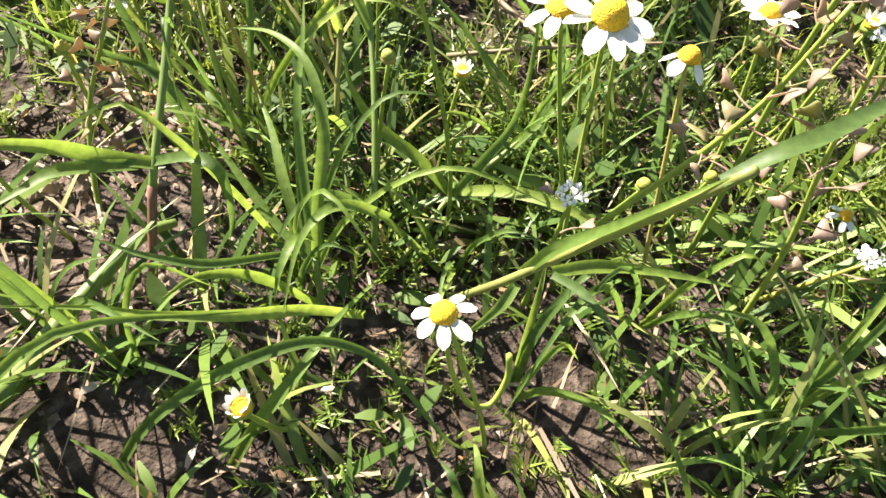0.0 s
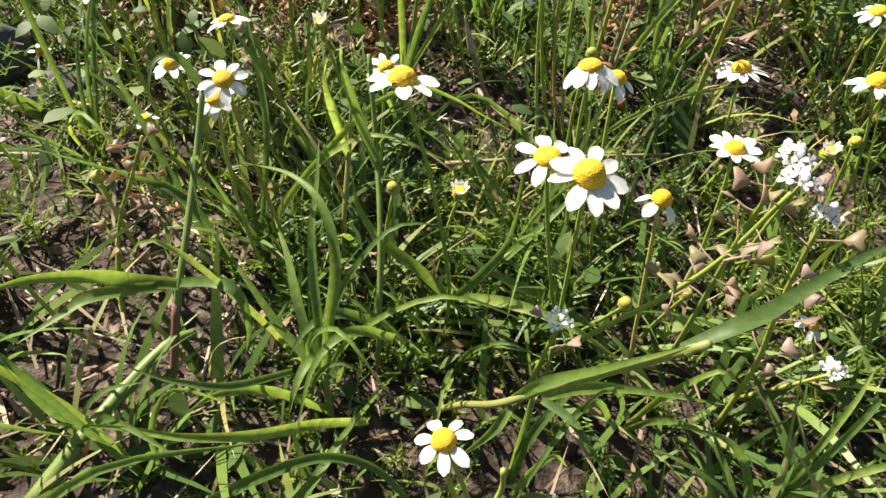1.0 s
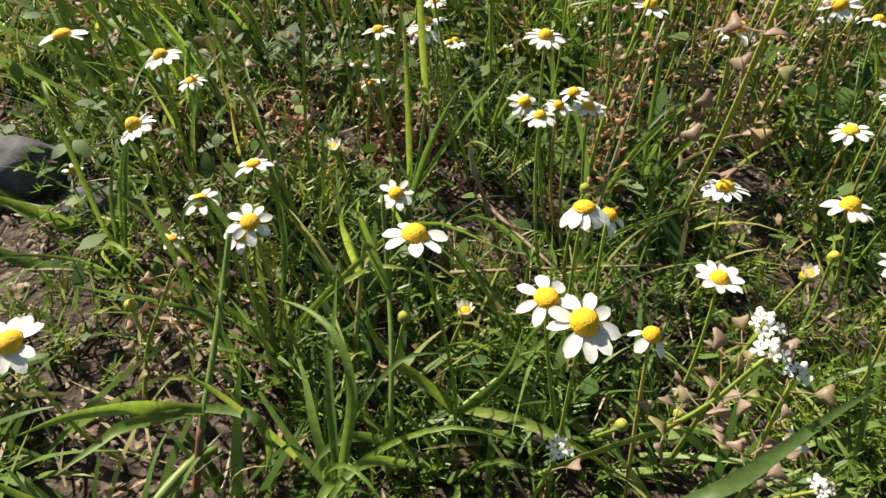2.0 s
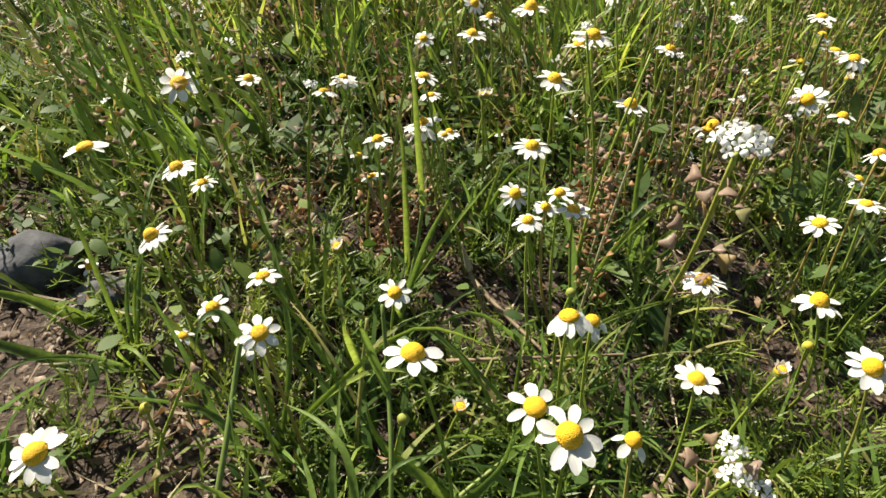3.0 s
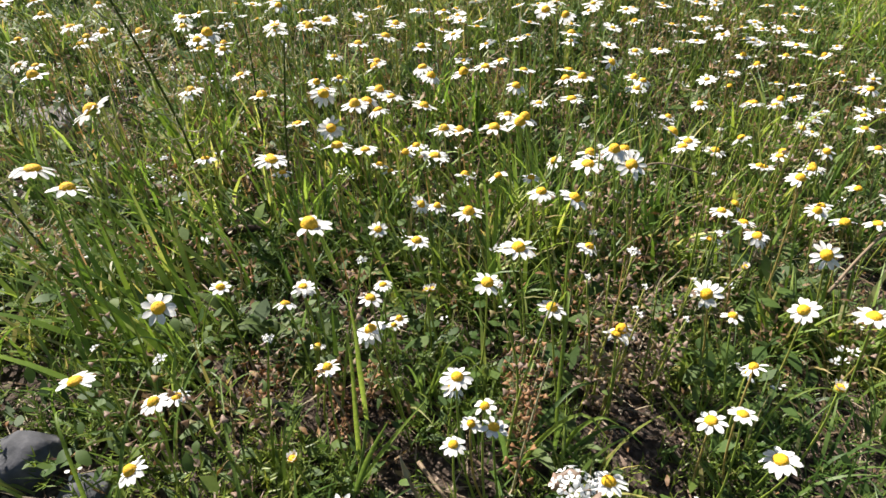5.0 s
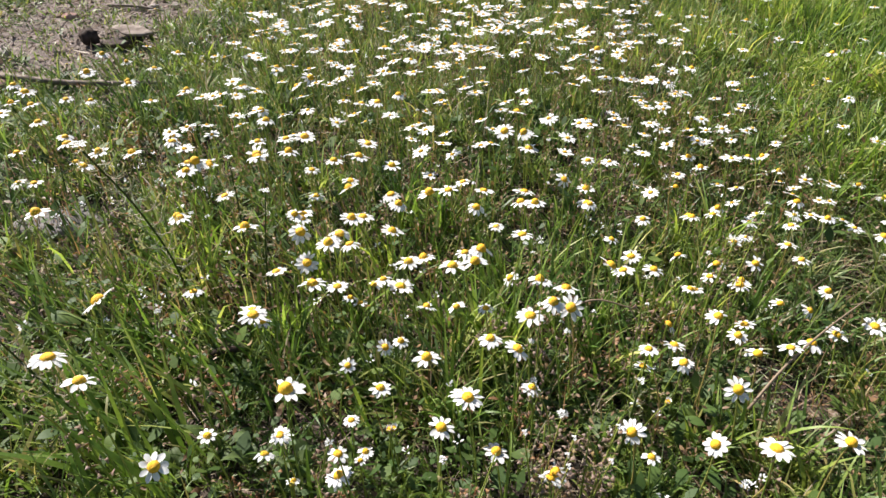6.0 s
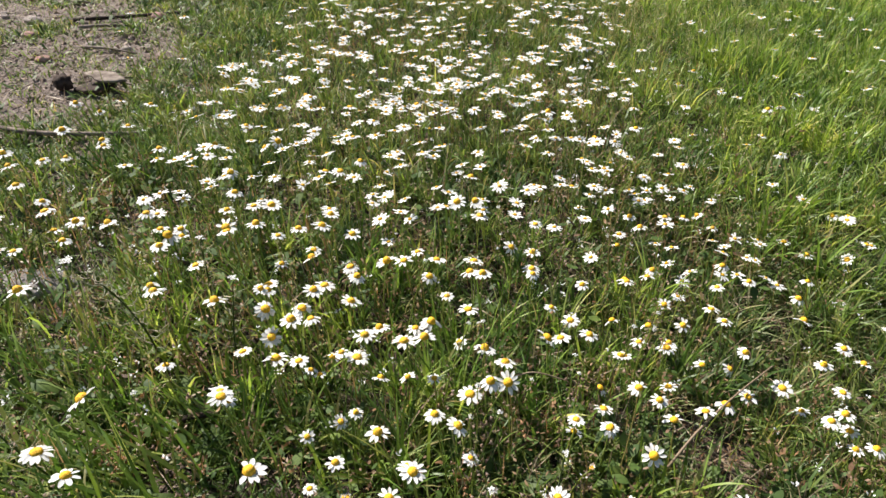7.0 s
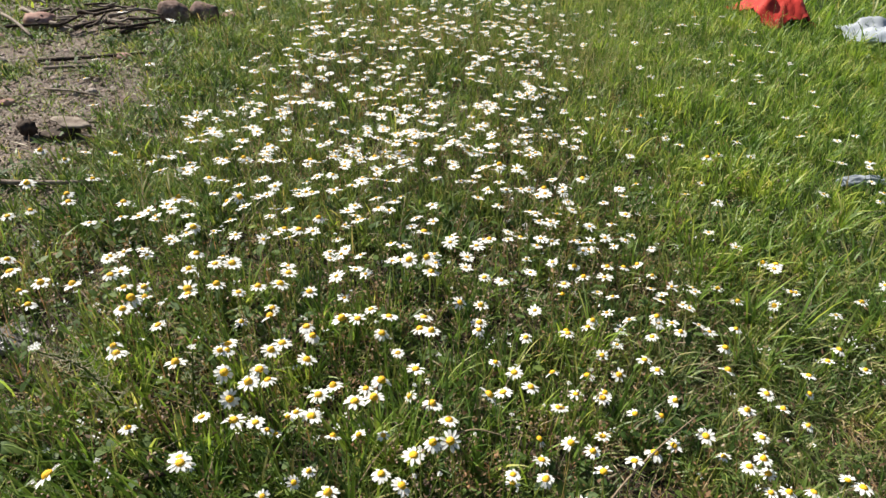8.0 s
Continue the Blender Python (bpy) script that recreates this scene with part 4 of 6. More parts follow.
ROW_B = [(0.113, 0.755, 0.108), (0.119, 0.779, 0.107), (0.072, 0.781, 0.104), (0.031, 0.762, 0.114), (0.009, 0.776, 0.1), (0.064, 0.752, 0.099), (0.13, 0.877, 0.111),
         (0.095, 0.862, 0.141), (0.13, 0.648, 0.084), (0.104, 0.689, 0.05), (0.171, 0.821, 0.101), (0.207, 0.856, 0.069), (0.2, 0.807, 0.078), (0.245, 0.735, 0.055),
         (0.262, 0.701, 0.064), (0.195, 0.638, 0.115), (0.353, 0.751, 0.039), (0.376, 0.775, 0.056), (0.381, 0.855, 0.051), (0.399, 0.753, 0.041), (0.43, 0.759, 0.067),
         (0.459, 0.767, 0.04), (0.361, 0.701, 0.049), (0.145, 0.593, 0.121), (0.265, 0.629, 0.05), (0.262, 0.596, 0.054), (0.348, 0.641, 0.045), (0.453, 0.704, 0.015),
         (0.408, 0.618, 0.046), (0.431, 0.622, 0.056), (0.48, 0.641, 0.053), (0.508, 0.631, 0.027), (0.467, 0.711, 0.039)]
ROW_C = [(0.569, 0.804, 0.056), (0.542, 0.741, 0.071), (0.653, 1.01, 0.009), (0.676, 0.975, 0.009), (0.624, 0.876, 0.031), (0.73, 0.957, 0.018), (0.776, 0.982, 0.03),
         (0.769, 1.052, 0.039), (0.766, 1.084, 0.02), (0.505, 0.824, 0.064), (0.474, 0.849, 0.071), (0.467, 0.829, 0.048), (0.68, 0.743, 0.03), (0.744, 0.813, 0.03),
         (0.778, 0.84, 0.03), (0.697, 0.78, 0.03), (0.796, 0.797, 0.03), (0.889, 0.966, 0.03), (0.647, 0.684, 0.03), (0.563, 0.632, 0.024), (0.528, 0.608, 0.039),
         (0.575, 0.626, 0.002), (0.552, 0.584, 0.021), (0.569, 0.579, 0.03), (0.602, 0.581, 0.03), (0.656, 0.6, 0.03), (0.671, 0.59, 0.03), (0.465, 0.994, 0.055),
         (0.499, 1.021, 0.043), (0.393, 0.974, 0.044), (0.359, 0.962, 0.037), (0.358, 0.953, 0.021), (0.382, 1, 0.046)]
ROW_D = [(0.535, 1.026, 0.017), (0.441, 1.005, 0.046), (-0.439, 1.004, 0.112), (-0.381, 1.059, 0.083), (-0.525, 0.982, 0.093), (-0.534, 1.054, 0.058), (-0.65, 1.321, 0.006),
         (-0.484, 1.284, 0.052), (-0.588, 1.288, 0.022), (-0.18, 1.029, 0.125), (-0.208, 1.049, 0.103), (-0.304, 1.097, 0.075), (-0.091, 0.931, 0.135), (-0.068, 0.915, 0.146),
         (0.119, 0.979, 0.113), (0.101, 1.243, 0.137), (0.026, 1.214, 0.12), (-0.22, 1.225, 0.092), (-0.19, 1.303, 0.083), (-0.089, 1.183, 0.12), (-0.258, 1.131, 0.097),
         (0.232, 1.019, 0.079), (0.508, 1.153, 0.065), (0.764, 1.415, 0.072), (0.222, 1.392, 0.056), (0.258, 1.187, 0.134), (0.44, 1.251, 0.084), (0.355, 1.205, 0.081),
         (0.292, 1.051, 0.066), (0.797, 1.43, 0.072), (0.702, 1.705, 0.034), (0.64, 1.618, 0.034), (0.266, 1.38, 0.078)]
# heads at the edge of the worn side
ROW_E = [(-0.583, 0.984, 0.100), (-0.602, 0.992, 0.106), (-0.596, 0.966, 0.090), (-0.570, 0.968, 0.088), (-0.529, 0.914, 0.09), (-0.473, 0.877, 0.09), (-0.510, 0.830, 0.09), (-0.47, 0.762, 0.09), (-0.452, 0.764, 0.09),
         (-0.472, 1.062, 0.09), (-0.547, 1.087, 0.09), (-0.452, 1.116, 0.09), (-0.341, 0.897, 0.09), (-0.246, 0.987, 0.09), (-0.295, 0.829, 0.09), (-0.269, 0.832, 0.09), (-0.266, 0.715, 0.09)]
for x, y, z in ROW_A + ROW_B + ROW_C + ROW_D + ROW_E:
    chamomile(x, y, max(z, ground_height(x, y) + 0.035), dice.uniform(19, 25) - (2.0 if x > 0.34 else 0.0), fine=y < 0.66)


# the bed beyond, head by head
BED_LEFT = ((0.6, -0.25), (0.9, -0.34), (1.2, -0.29), (1.5, -0.33), (1.9, -0.31), (2.2, -0.25), (2.7, -0.2))
BED_RIGHT = ((0.6, 0.6), (0.95, 0.62), (1.1, 0.46), (1.3, 0.36), (1.5, 0.39), (1.9, 0.52), (2.4, 0.60), (2.8, 0.62))


def bed_density(x, y):
    left, right = (np.interp(y, *zip(*edge)) for edge in (BED_LEFT, BED_RIGHT))
    inside = 1 / (1 + math.exp(-(x - left) / 0.035)) / (1 + math.exp((x - right) / 0.05))
    full = np.interp(y, (0.6, 1.0, 1.12, 1.4, 2.3, 2.75), (0.16, 0.60, 0.85, 0.60, 0.52, 0.28))
    lone = 0.034 if x > right and y > 0.9 else 0.02
    clump = noise.noise(Vector((x * 5, y * 5, 3.3))) + 0.7 * noise.noise(Vector((x * 14, y * 14, 1.3)))
    return inside * full * max(0.12, min(1.2, 0.62 + 1.1 * clump)) + lone


taken = [(r[0], r[1]) for r in FRONT + MIDDLE + BED + BED_B + BACK + BACK_B + ROW_A + ROW_B + ROW_C + ROW_D + ROW_E]
heads = []
for tries in range(7800):
    x, y = dice.uniform(-0.75, 1.4), dice.uniform(0.6, 2.75)
    if dice.random() > bed_density(x, y) or any((x - a) ** 2 + (y - b) ** 2 < 0.0009 for a, b in taken):
        continue
    if any((x - h[0]) ** 2 + (y - h[1]) ** 2 < 0.0002 for h in heads[-200:]):
        continue
    tall = dice.uniform(0.08, 0.14) if x < 0.4 else dice.uniform(0.05, 0.09)
    heads.append((x, y, ground_height(x, y) + tall, dice.uniform(17.5, 23.5) + min(2.5, 2.5 * max(0.0, y - 0.9))))
heads.sort(key=lambda h: h[1])
for row in heads[:20]:
    chamomile(*row, fine=False)


def far_flowers(rows):
    r = np.array(rows)
    n = len(r)
    c, s = r[:, :3], r[:, 3] / 21.2
    petals, discs, stems = [], [], []
    lean, to = u(0.0, 0.42, n), u(0, 6.283, n)
    axis_z = np.stack([np.sin(lean) * np.cos(to) - 0.08, np.sin(lean) * np.sin(to) + 0.10, np.cos(lean)], 1)
    axis_z /= np.linalg.norm(axis_z, axis=1)[:, None]
    ax = np.cross(axis_z, np.array([0.0, 1.0, 0.0]))
    ax /= np.linalg.norm(ax, axis=1)[:, None]
    ay = np.cross(axis_z, ax)
    sag = u(-0.08, 0.22, n)
    for i in range(11):
        w = 2 * math.pi * i / 11 + u(-0.12, 0.12, n)
        d = ax * np.cos(w)[:, None] + ay * np.sin(w)[:, None]
        t = -ax * np.sin(w)[:, None] + ay * np.cos(w)[:, None]
        out = d * np.cos(sag)[:, None] - axis_z * np.sin(sag)[:, None]
        long, half = (0.0088 * s * np.where(u(0, 1, n) < 0.2, 0.1, u(0.65, 1.15, n)))[:, None], (0.0020 * s * u(0.8, 1.1, n))[:, None]
        p0 = c + d * (0.0034 * s)[:, None] - axis_z * 0.001
        v = np.stack([p0 - t * half * 0.5, p0 + t * half * 0.5, p0 + out * long * 0.55 + t * half, p0 + out * long * 0.55 - t * half, p0 + out * long + t * half * 0.6, p0 + out * long - t * half * 0.6], 1)
        b = (np.arange(n) * 6)[:, None]
        petals.append((v.reshape(-1, 3), np.concatenate([b + np.array([0, 1, 2, 3]), b + np.array([3, 2, 4, 5])]), []))
    dv, dq, dt = dome(0.68, 1, 4, 8)
    dv = np.array(dv) * 0.0030
    v = c[:, None, :] + (dv[None, :, 0:1] * ax[:, None, :] + dv[None, :, 1:2] * ay[:, None, :] + (dv[None, :, 2:3] - 0.001) * axis_z[:, None, :]) * s[:, None, None]
    b = (np.arange(n) * len(dv))[:, None, None]
    discs.append((v.reshape(-1, 3), (b + np.array(dq)[None]).reshape(-1, 4), (b + np.array(dt)[None]).reshape(-1, 3)))
    foot = c.copy()
    tall = c[:, 2] - heights(c[:, 0], c[:, 1])
    foot[:, 0] -= LEAN[0] * tall
    foot[:, 1] -= LEAN[1] * tall
    foot[:, 2] = c[:, 2] - tall
    stems.append(strips(foot, u(0, 6.283, n), c[:, 2] - foot[:, 2] - 0.001, np.full(n, 0.0018), np.zeros(n), np.zeros(n), 2, belly=0.9))
    field = thing("chamomile_bed", (0, 0, 0), "dense bed of small white chamomile flowers with yellow centres", "flowers", kind="stuff")
    for name, pieces, mat in (("petals", petals, mat_far_petal), ("discs", discs, mat_disc), ("stems", stems, mat_far_stem)):
        tagged(part(name, mesh_of(name, *join(pieces), mat), field), kind="stuff")


far_flowers(heads[20:])

# ---- stones, wood and cloth ----
def stone(name, x, y, radius, squash, mat, label, seed, sink=0.3, turn=0.0, rough=0.25, freq=1.5):
    ob = new(name, mesh_of(name, *lump(radius, squash, rough, 3, seed, freq), mat))
    ob.matrix_world = pose(x, y, ground_height(x, y) + radius * squash[2] * (1 - 2 * sink) * 0.8, 0, 0, turn)
    return tagged(ob, label, "stone")


stone("stone", -0.235, 0.334, 0.0215, (1.1, 0.8, 0.85), mat_rock, "smooth dark grey stone half sunk in the earth", 1, 0.25, 20)
stone("stone", -0.190, 0.315, 0.014, (1.1, 0.8, 0.6), mat_rock, "small dark grey stone lying among grass", 2, 0.25, 60)
stone("stone", -0.47, 0.800, 0.046, (1.2, 0.8, 0.32), mat_grey_rock, "flat grey stone in the thin grass", 4, 0.34, 10)
stone("stone", -0.682, 2.30, 0.047, (1.1, 0.8, 0.95), mat_brown_rock, "rounded reddish-brown boulder at the edge of the grass", 5, 0.15)
stone("stone", -0.598, 2.335, 0.046, (1.1, 0.8, 0.8), mat_brown_rock, "rounded reddish-brown stone beside a boulder", 6, 0.15)
stone("stone", -0.512, 2.36, 0.036, (1.2, 0.8, 0.42), mat_pink_rock, "low flat pinkish stone beside a boulder", 8, 0.15)
stone("stone", -1.045, 2.17, 0.045, (1.15, 0.8, 0.72), mat_pink_rock, "pinkish broken stone among dry sticks", 7, 0.2)


def stick(pts, r0, r1, mat, label):
    p0 = Vector(pts[0])
    ob = new("stick", mesh_of("stick", *tube([Vector(p) - p0 for p in pts], r0, r1, 7, 5), mat))
    ob.location = p0
    return tagged(ob, label, "stick")


stick([(-0.90, 1.84, 0.012), (-0.75, 1.90, 0.016), (-0.56, 2.02, 0.012)], 0.006, 0.003, mat_dark_wood, "long dark dead stick lying on the ground")
stick([(-0.80, 1.23, 0.012), (-0.66, 1.21, 0.014), (-0.50, 1.24, 0.010)], 0.006, 0.004, mat_wood, "thin grey dead stick lying on bare earth")
def flake(length, width, thick, seed):
    """A flat broken slab with an uneven rim and a chipped upper face."""
    n, vs = 22, []
    for level, inset in ((0, 0.88), (0.35, 1.0), (0.85, 0.97), (1.0, 0.86)):
        for i in range(n):
            a = 2 * math.pi * i / n
            c, q = math.cos(a), math.sin(a)
            k = inset / max(abs(c) ** 1.3 + abs(q) ** 1.3, 0.2) ** 0.75 * (1 + 0.26 * noise.noise(Vector((c * 2 + seed, q * 2, seed))) + 0.12 * noise.noise(Vector((c * 6, q * 6, seed))))
            vs.append((length * c * k, width * q * k, thick * level * (1 + 0.25 * c)))
    qs = [(b * n + i, b * n + (i + 1) % n, (b + 1) * n + (i + 1) % n, (b + 1) * n + i) for b in range(3) for i in range(n)]
    vs += [(0, 0, 0), (0, 0, thick * 1.02)]
    ts = [(4 * n, (i + 1) % n, i) for i in range(n)] + [(4 * n + 1, 3 * n + i, 3 * n + (i + 1) % n) for i in range(n)]
    return vs, qs, ts


plank = new("bark_piece", mesh_of("bark_piece", *flake(0.047, 0.022, 0.0055, 9.0), mat_wood, False))
plank.matrix_world = pose(-0.650, 1.462, 0.021, 9, 5, -8)
tagged(plank, "flat weathered piece of wood lying on bare earth", "wood")
# lower flake: its dark colour stands in for the shade below the wood
slab = new("bark_piece", mesh_of("bark_piece", *flake(0.044, 0.028, 0.012, 12.0), mat_dark_wood, False))
slab.matrix_world = pose(-0.675, 1.452, -0.004, 4, -3, 12)
tagged(slab, "flat bark flake under a piece of wood, coloured dark for its shade", "bark")
cone = new("clod", mesh_of("clod", *lump(0.019, (1, 0.9, 0.95), 0.4, 3, 10, 3.0), mat_dark_wood))
cone.location = (-0.740, 1.447, 0.010)
tagged(cone, "round dark clod beside a piece of wood", "clod")

# ---- grass plants of the foreground ----
def grass_plant(place, label, culms=(), blades=(), reds=()):
    """A grass plant: stalks (points, radius), blades (points, width) and reddish stalk feet."""
    p0 = Vector((place[0], place[1], ground_height(place[0], place[1]) - 0.002))
    plant = thing("grass_plant", p0, label, "grass")
    for pts, r in culms:
        part("culm", mesh_of("culm", *tube([Vector(p) - p0 for p in pts], r * 0.8, r * 0.6, 7, 5), mat_culm), plant)
    for pts, r in reds:
        part("culm_foot", mesh_of("culm_foot", *tube([Vector(p) - p0 for p in pts], r * 0.85, r * 0.8, 7, 4), mat_red_culm), plant, "reddish-brown stalk foot")
    for i, (pts, w, *face) in enumerate(blades):
        part("blade", mesh_of("blade", *ribbon([Vector(p) - p0 for p in pts], w, 0.5, face=face[0] if face else (0, -0.5, 0.9), twist=0.4 * (-1) ** i), mat_blade), plant)
    return plant


grass_plant((-0.094, 0.171), "tall grass stalk with a reddish foot and spreading blades",
            culms=[([(-0.0852, 0.197, 0.050), (-0.084, 0.202, 0.057), (-0.083, 0.222, 0.072), (-0.083, 0.238, 0.083), (-0.082, 0.250, 0.095)], 0.0016)],
            reds=[([(-0.095, 0.169, -0.002), (-0.092, 0.175, 0.012), (-0.0885, 0.181, 0.025), (-0.0868, 0.189, 0.038), (-0.0850, 0.198, 0.052)], 0.0017)],
            blades=[([(-0.084, 0.202, 0.057), (-0.097, 0.198, 0.063), (-0.103, 0.192, 0.072), (-0.112, 0.184, 0.080), (-0.122, 0.176, 0.082)], 0.0046),
                    ([(-0.088, 0.200, 0.058), (-0.102, 0.190, 0.065), (-0.108, 0.182, 0.066), (-0.116, 0.172, 0.066)], 0.0042),
                    ([(-0.083, 0.202, 0.058), (-0.069, 0.198, 0.066), (-0.061, 0.195, 0.065), (-0.060, 0.192, 0.052), (-0.063, 0.190, 0.040)], 0.0036),
                    ([(-0.082, 0.250, 0.095), (-0.088, 0.252, 0.104), (-0.094, 0.248, 0.104), (-0.096, 0.240, 0.094)], 0.0028)])
grass_plant((-0.036, 0.180), "bright green grass tuft with upright pointed blades",
            culms=[([(-0.036, 0.180, -0.002), (-0.037, 0.183, 0.022), (-0.036, 0.184, 0.043)], 0.0015)],
            blades=[([(-0.036, 0.184, 0.040), (-0.039, 0.196, 0.056), (-0.042, 0.212, 0.074), (-0.042, 0.225, 0.084), (-0.043, 0.236, 0.091)], 0.0031),
                    ([(-0.036, 0.185, 0.042), (-0.034, 0.190, 0.060), (-0.032, 0.200, 0.078), (-0.037, 0.212, 0.088), (-0.048, 0.222, 0.089), (-0.064, 0.232, 0.082)], 0.0034),
                    ([(-0.038, 0.184, 0.038), (-0.046, 0.200, 0.055), (-0.052, 0.214, 0.062), (-0.059, 0.226, 0.064)], 0.0034),
                    ([(-0.036, 0.186, 0.050), (-0.037, 0.178, 0.061), (-0.039, 0.170, 0.060), (-0.041, 0.165, 0.052)], 0.0032),
                    ([(-0.038, 0.185, 0.040), (-0.052, 0.196, 0.047), (-0.065, 0.208, 0.055), (-0.078, 0.221, 0.060)], 0.0030),
                    ([(-0.015, 0.190, 0.058), (-0.023, 0.186, 0.067), (-0.029, 0.180, 0.071), (-0.034, 0.172, 0.067), (-0.037, 0.160, 0.055)], 0.0032),
                    ([(-0.037, 0.182, 0.020), (-0.050, 0.176, 0.044), (-0.062, 0.170, 0.052), (-0.072, 0.164, 0.048)], 0.0032)])
grass_plant((-0.025, 0.208), "slender upright grass stalk with a narrow blade",
            culms=[([(-0.024, 0.202, 0.018), (-0.023, 0.206, 0.039), (-0.025, 0.228, 0.061), (-0.028, 0.245, 0.073), (-0.030, 0.255, 0.085), (-0.032, 0.264, 0.102)], 0.0013)],
            reds=[([(-0.025, 0.207, -0.002), (-0.0245, 0.204, 0.01), (-0.0238, 0.203, 0.021)], 0.0014)],
            blades=[([(-0.028, 0.245, 0.073), (-0.034, 0.250, 0.090), (-0.036, 0.248, 0.108), (-0.034, 0.240, 0.122)], 0.0035),
                    ([(-0.023, 0.206, 0.039), (-0.034, 0.200, 0.052), (-0.042, 0.194, 0.052), (-0.048, 0.188, 0.044)], 0.0036)])
grass_plant((-0.046, 0.239), "slender upright grass stalk between flowers",
            culms=[([(-0.046, 0.239, -0.002), (-0.044, 0.250, 0.035), (-0.043, 0.265, 0.057), (-0.041, 0.275, 0.080)], 0.0014)],
            blades=[([(-0.043, 0.265, 0.057), (-0.045, 0.262, 0.080), (-0.044, 0.255, 0.100), (-0.040, 0.250, 0.112)], 0.0038)])
grass_plant((-0.002, 0.236), "low spreading grass tuft with arching blades",
            culms=[([(-0.020, 0.206, 0.004), (-0.011, 0.214, 0.014), (-0.001, 0.230, 0.020), (0.017, 0.244, 0.030), (0.034, 0.254, 0.046)], 0.0014)],
            blades=[([(-0.001, 0.230, 0.020), (-0.013, 0.232, 0.035), (-0.026, 0.236, 0.044), (-0.034, 0.240, 0.055), (-0.037, 0.245, 0.066)], 0.0042),
                    ([(-0.001, 0.229, 0.020), (0.008, 0.224, 0.044), (0.016, 0.228, 0.058), (0.019, 0.232, 0.076)], 0.0034),
                    ([(-0.002, 0.233, 0.015), (0.017, 0.244, 0.030), (0.032, 0.252, 0.045), (0.047, 0.270, 0.052)], 0.0036),
                    ([(-0.002, 0.233, 0.018), (0.020, 0.222, 0.034), (0.040, 0.214, 0.036), (0.058, 0.208, 0.028)], 0.0042)])
grass_plant((-0.009, 0.193), "thick grass stalk leaning over with a broad blade",
            culms=[([(-0.009, 0.193, -0.002), (0.006, 0.183, 0.032), (0.016, 0.170, 0.064), (0.028, 0.168, 0.081), (0.042, 0.163, 0.105), (0.050, 0.159, 0.122)], 0.0015)],
            blades=[([(0.020, 0.169, 0.071), (0.026, 0.168, 0.083), (0.036, 0.165, 0.0975), (0.048, 0.1598, 0.1195)], 0.0030),
                    ([(0.047, 0.1600, 0.117), (0.054, 0.162, 0.1225), (0.061, 0.166, 0.123), (0.073, 0.175, 0.122), (0.089, 0.187, 0.119), (0.106, 0.199, 0.112)], 0.0036, (-0.1, 0.15, 1.0)),
                    ([(0.027, 0.172, 0.067), (0.039, 0.178, 0.062), (0.055, 0.182, 0.056), (0.083, 0.184, 0.049)], 0.0036),
                    ([(0.027, 0.170, 0.069), (0.033, 0.166, 0.070), (0.038, 0.160, 0.070), (0.042, 0.154, 0.068)], 0.0024),
                    ([(0.019, 0.168, 0.067), (0.015, 0.162, 0.065), (0.007, 0.156, 0.060)], 0.0030)])
grass_plant((-0.056, 0.131), "arching green grass blades over the earth",
            blades=[([(-0.056, 0.131, 0.006), (-0.044, 0.139, 0.030), (-0.032, 0.150, 0.045), (-0.025, 0.166, 0.045), (-0.017, 0.191, 0.030)], 0.0036),
                    ([(-0.088, 0.121, 0.006), (-0.074, 0.135, 0.028), (-0.059, 0.144, 0.040), (-0.043, 0.151, 0.048), (-0.029, 0.156, 0.050), (-0.016, 0.156, 0.046), (-0.006, 0.151, 0.038), (0.006, 0.143, 0.025), (0.018, 0.143, 0.012)], 0.0034),
                    ([(-0.023, 0.178, 0.024), (-0.034, 0.167, 0.045), (-0.047, 0.157, 0.058), (-0.064, 0.153, 0.062), (-0.084, 0.155, 0.058), (-0.116, 0.156, 0.050)], 0.0032),
                    ([(-0.044, 0.180, 0.050), (-0.056, 0.168, 0.062), (-0.068, 0.165, 0.068), (-0.080, 0.165, 0.074)], 0.0024)])
grass_plant((-0.089, 0.235), "long narrow grass blade reaching over low weeds",
            blades=[([(-0.080, 0.228, 0.012), (-0.089, 0.235, 0.047), (-0.099, 0.240, 0.056), (-0.111, 0.240, 0.062), (-0.128, 0.225, 0.088)], 0.0034),
                    ([(-0.090, 0.236, 0.010), (-0.102, 0.246, 0.052), (-0.112, 0.256, 0.078), (-0.120, 0.262, 0.104)], 0.0030)])
grass_plant((-0.040, 0.312), "tall grass stalk with an upright pointed blade",
            culms=[([(-0.040, 0.312, -0.002), (-0.034, 0.325, 0.031), (-0.029, 0.335, 0.059), (-0.026, 0.342, 0.085)], 0.0014)],
            blades=[([(-0.026, 0.342, 0.083), (-0.028, 0.345, 0.119), (-0.030, 0.350, 0.146), (-0.034, 0.355, 0.168)], 0.0030),
                    ([(-0.032, 0.325, 0.040), (-0.022, 0.325, 0.078), (-0.012, 0.330, 0.102)], 0.0034),
                    ([(-0.029, 0.325, 0.050), (-0.010, 0.335, 0.081), (0.008, 0.345, 0.105)], 0.0024)])
grass_plant((-0.037, 0.36), "single tall flat grass blade among flowers",
            blades=[([(-0.037, 0.360, 0.0), (-0.037, 0.362, 0.05), (-0.039, 0.372, 0.095), (-0.044, 0.384, 0.115)], 0.0034)])
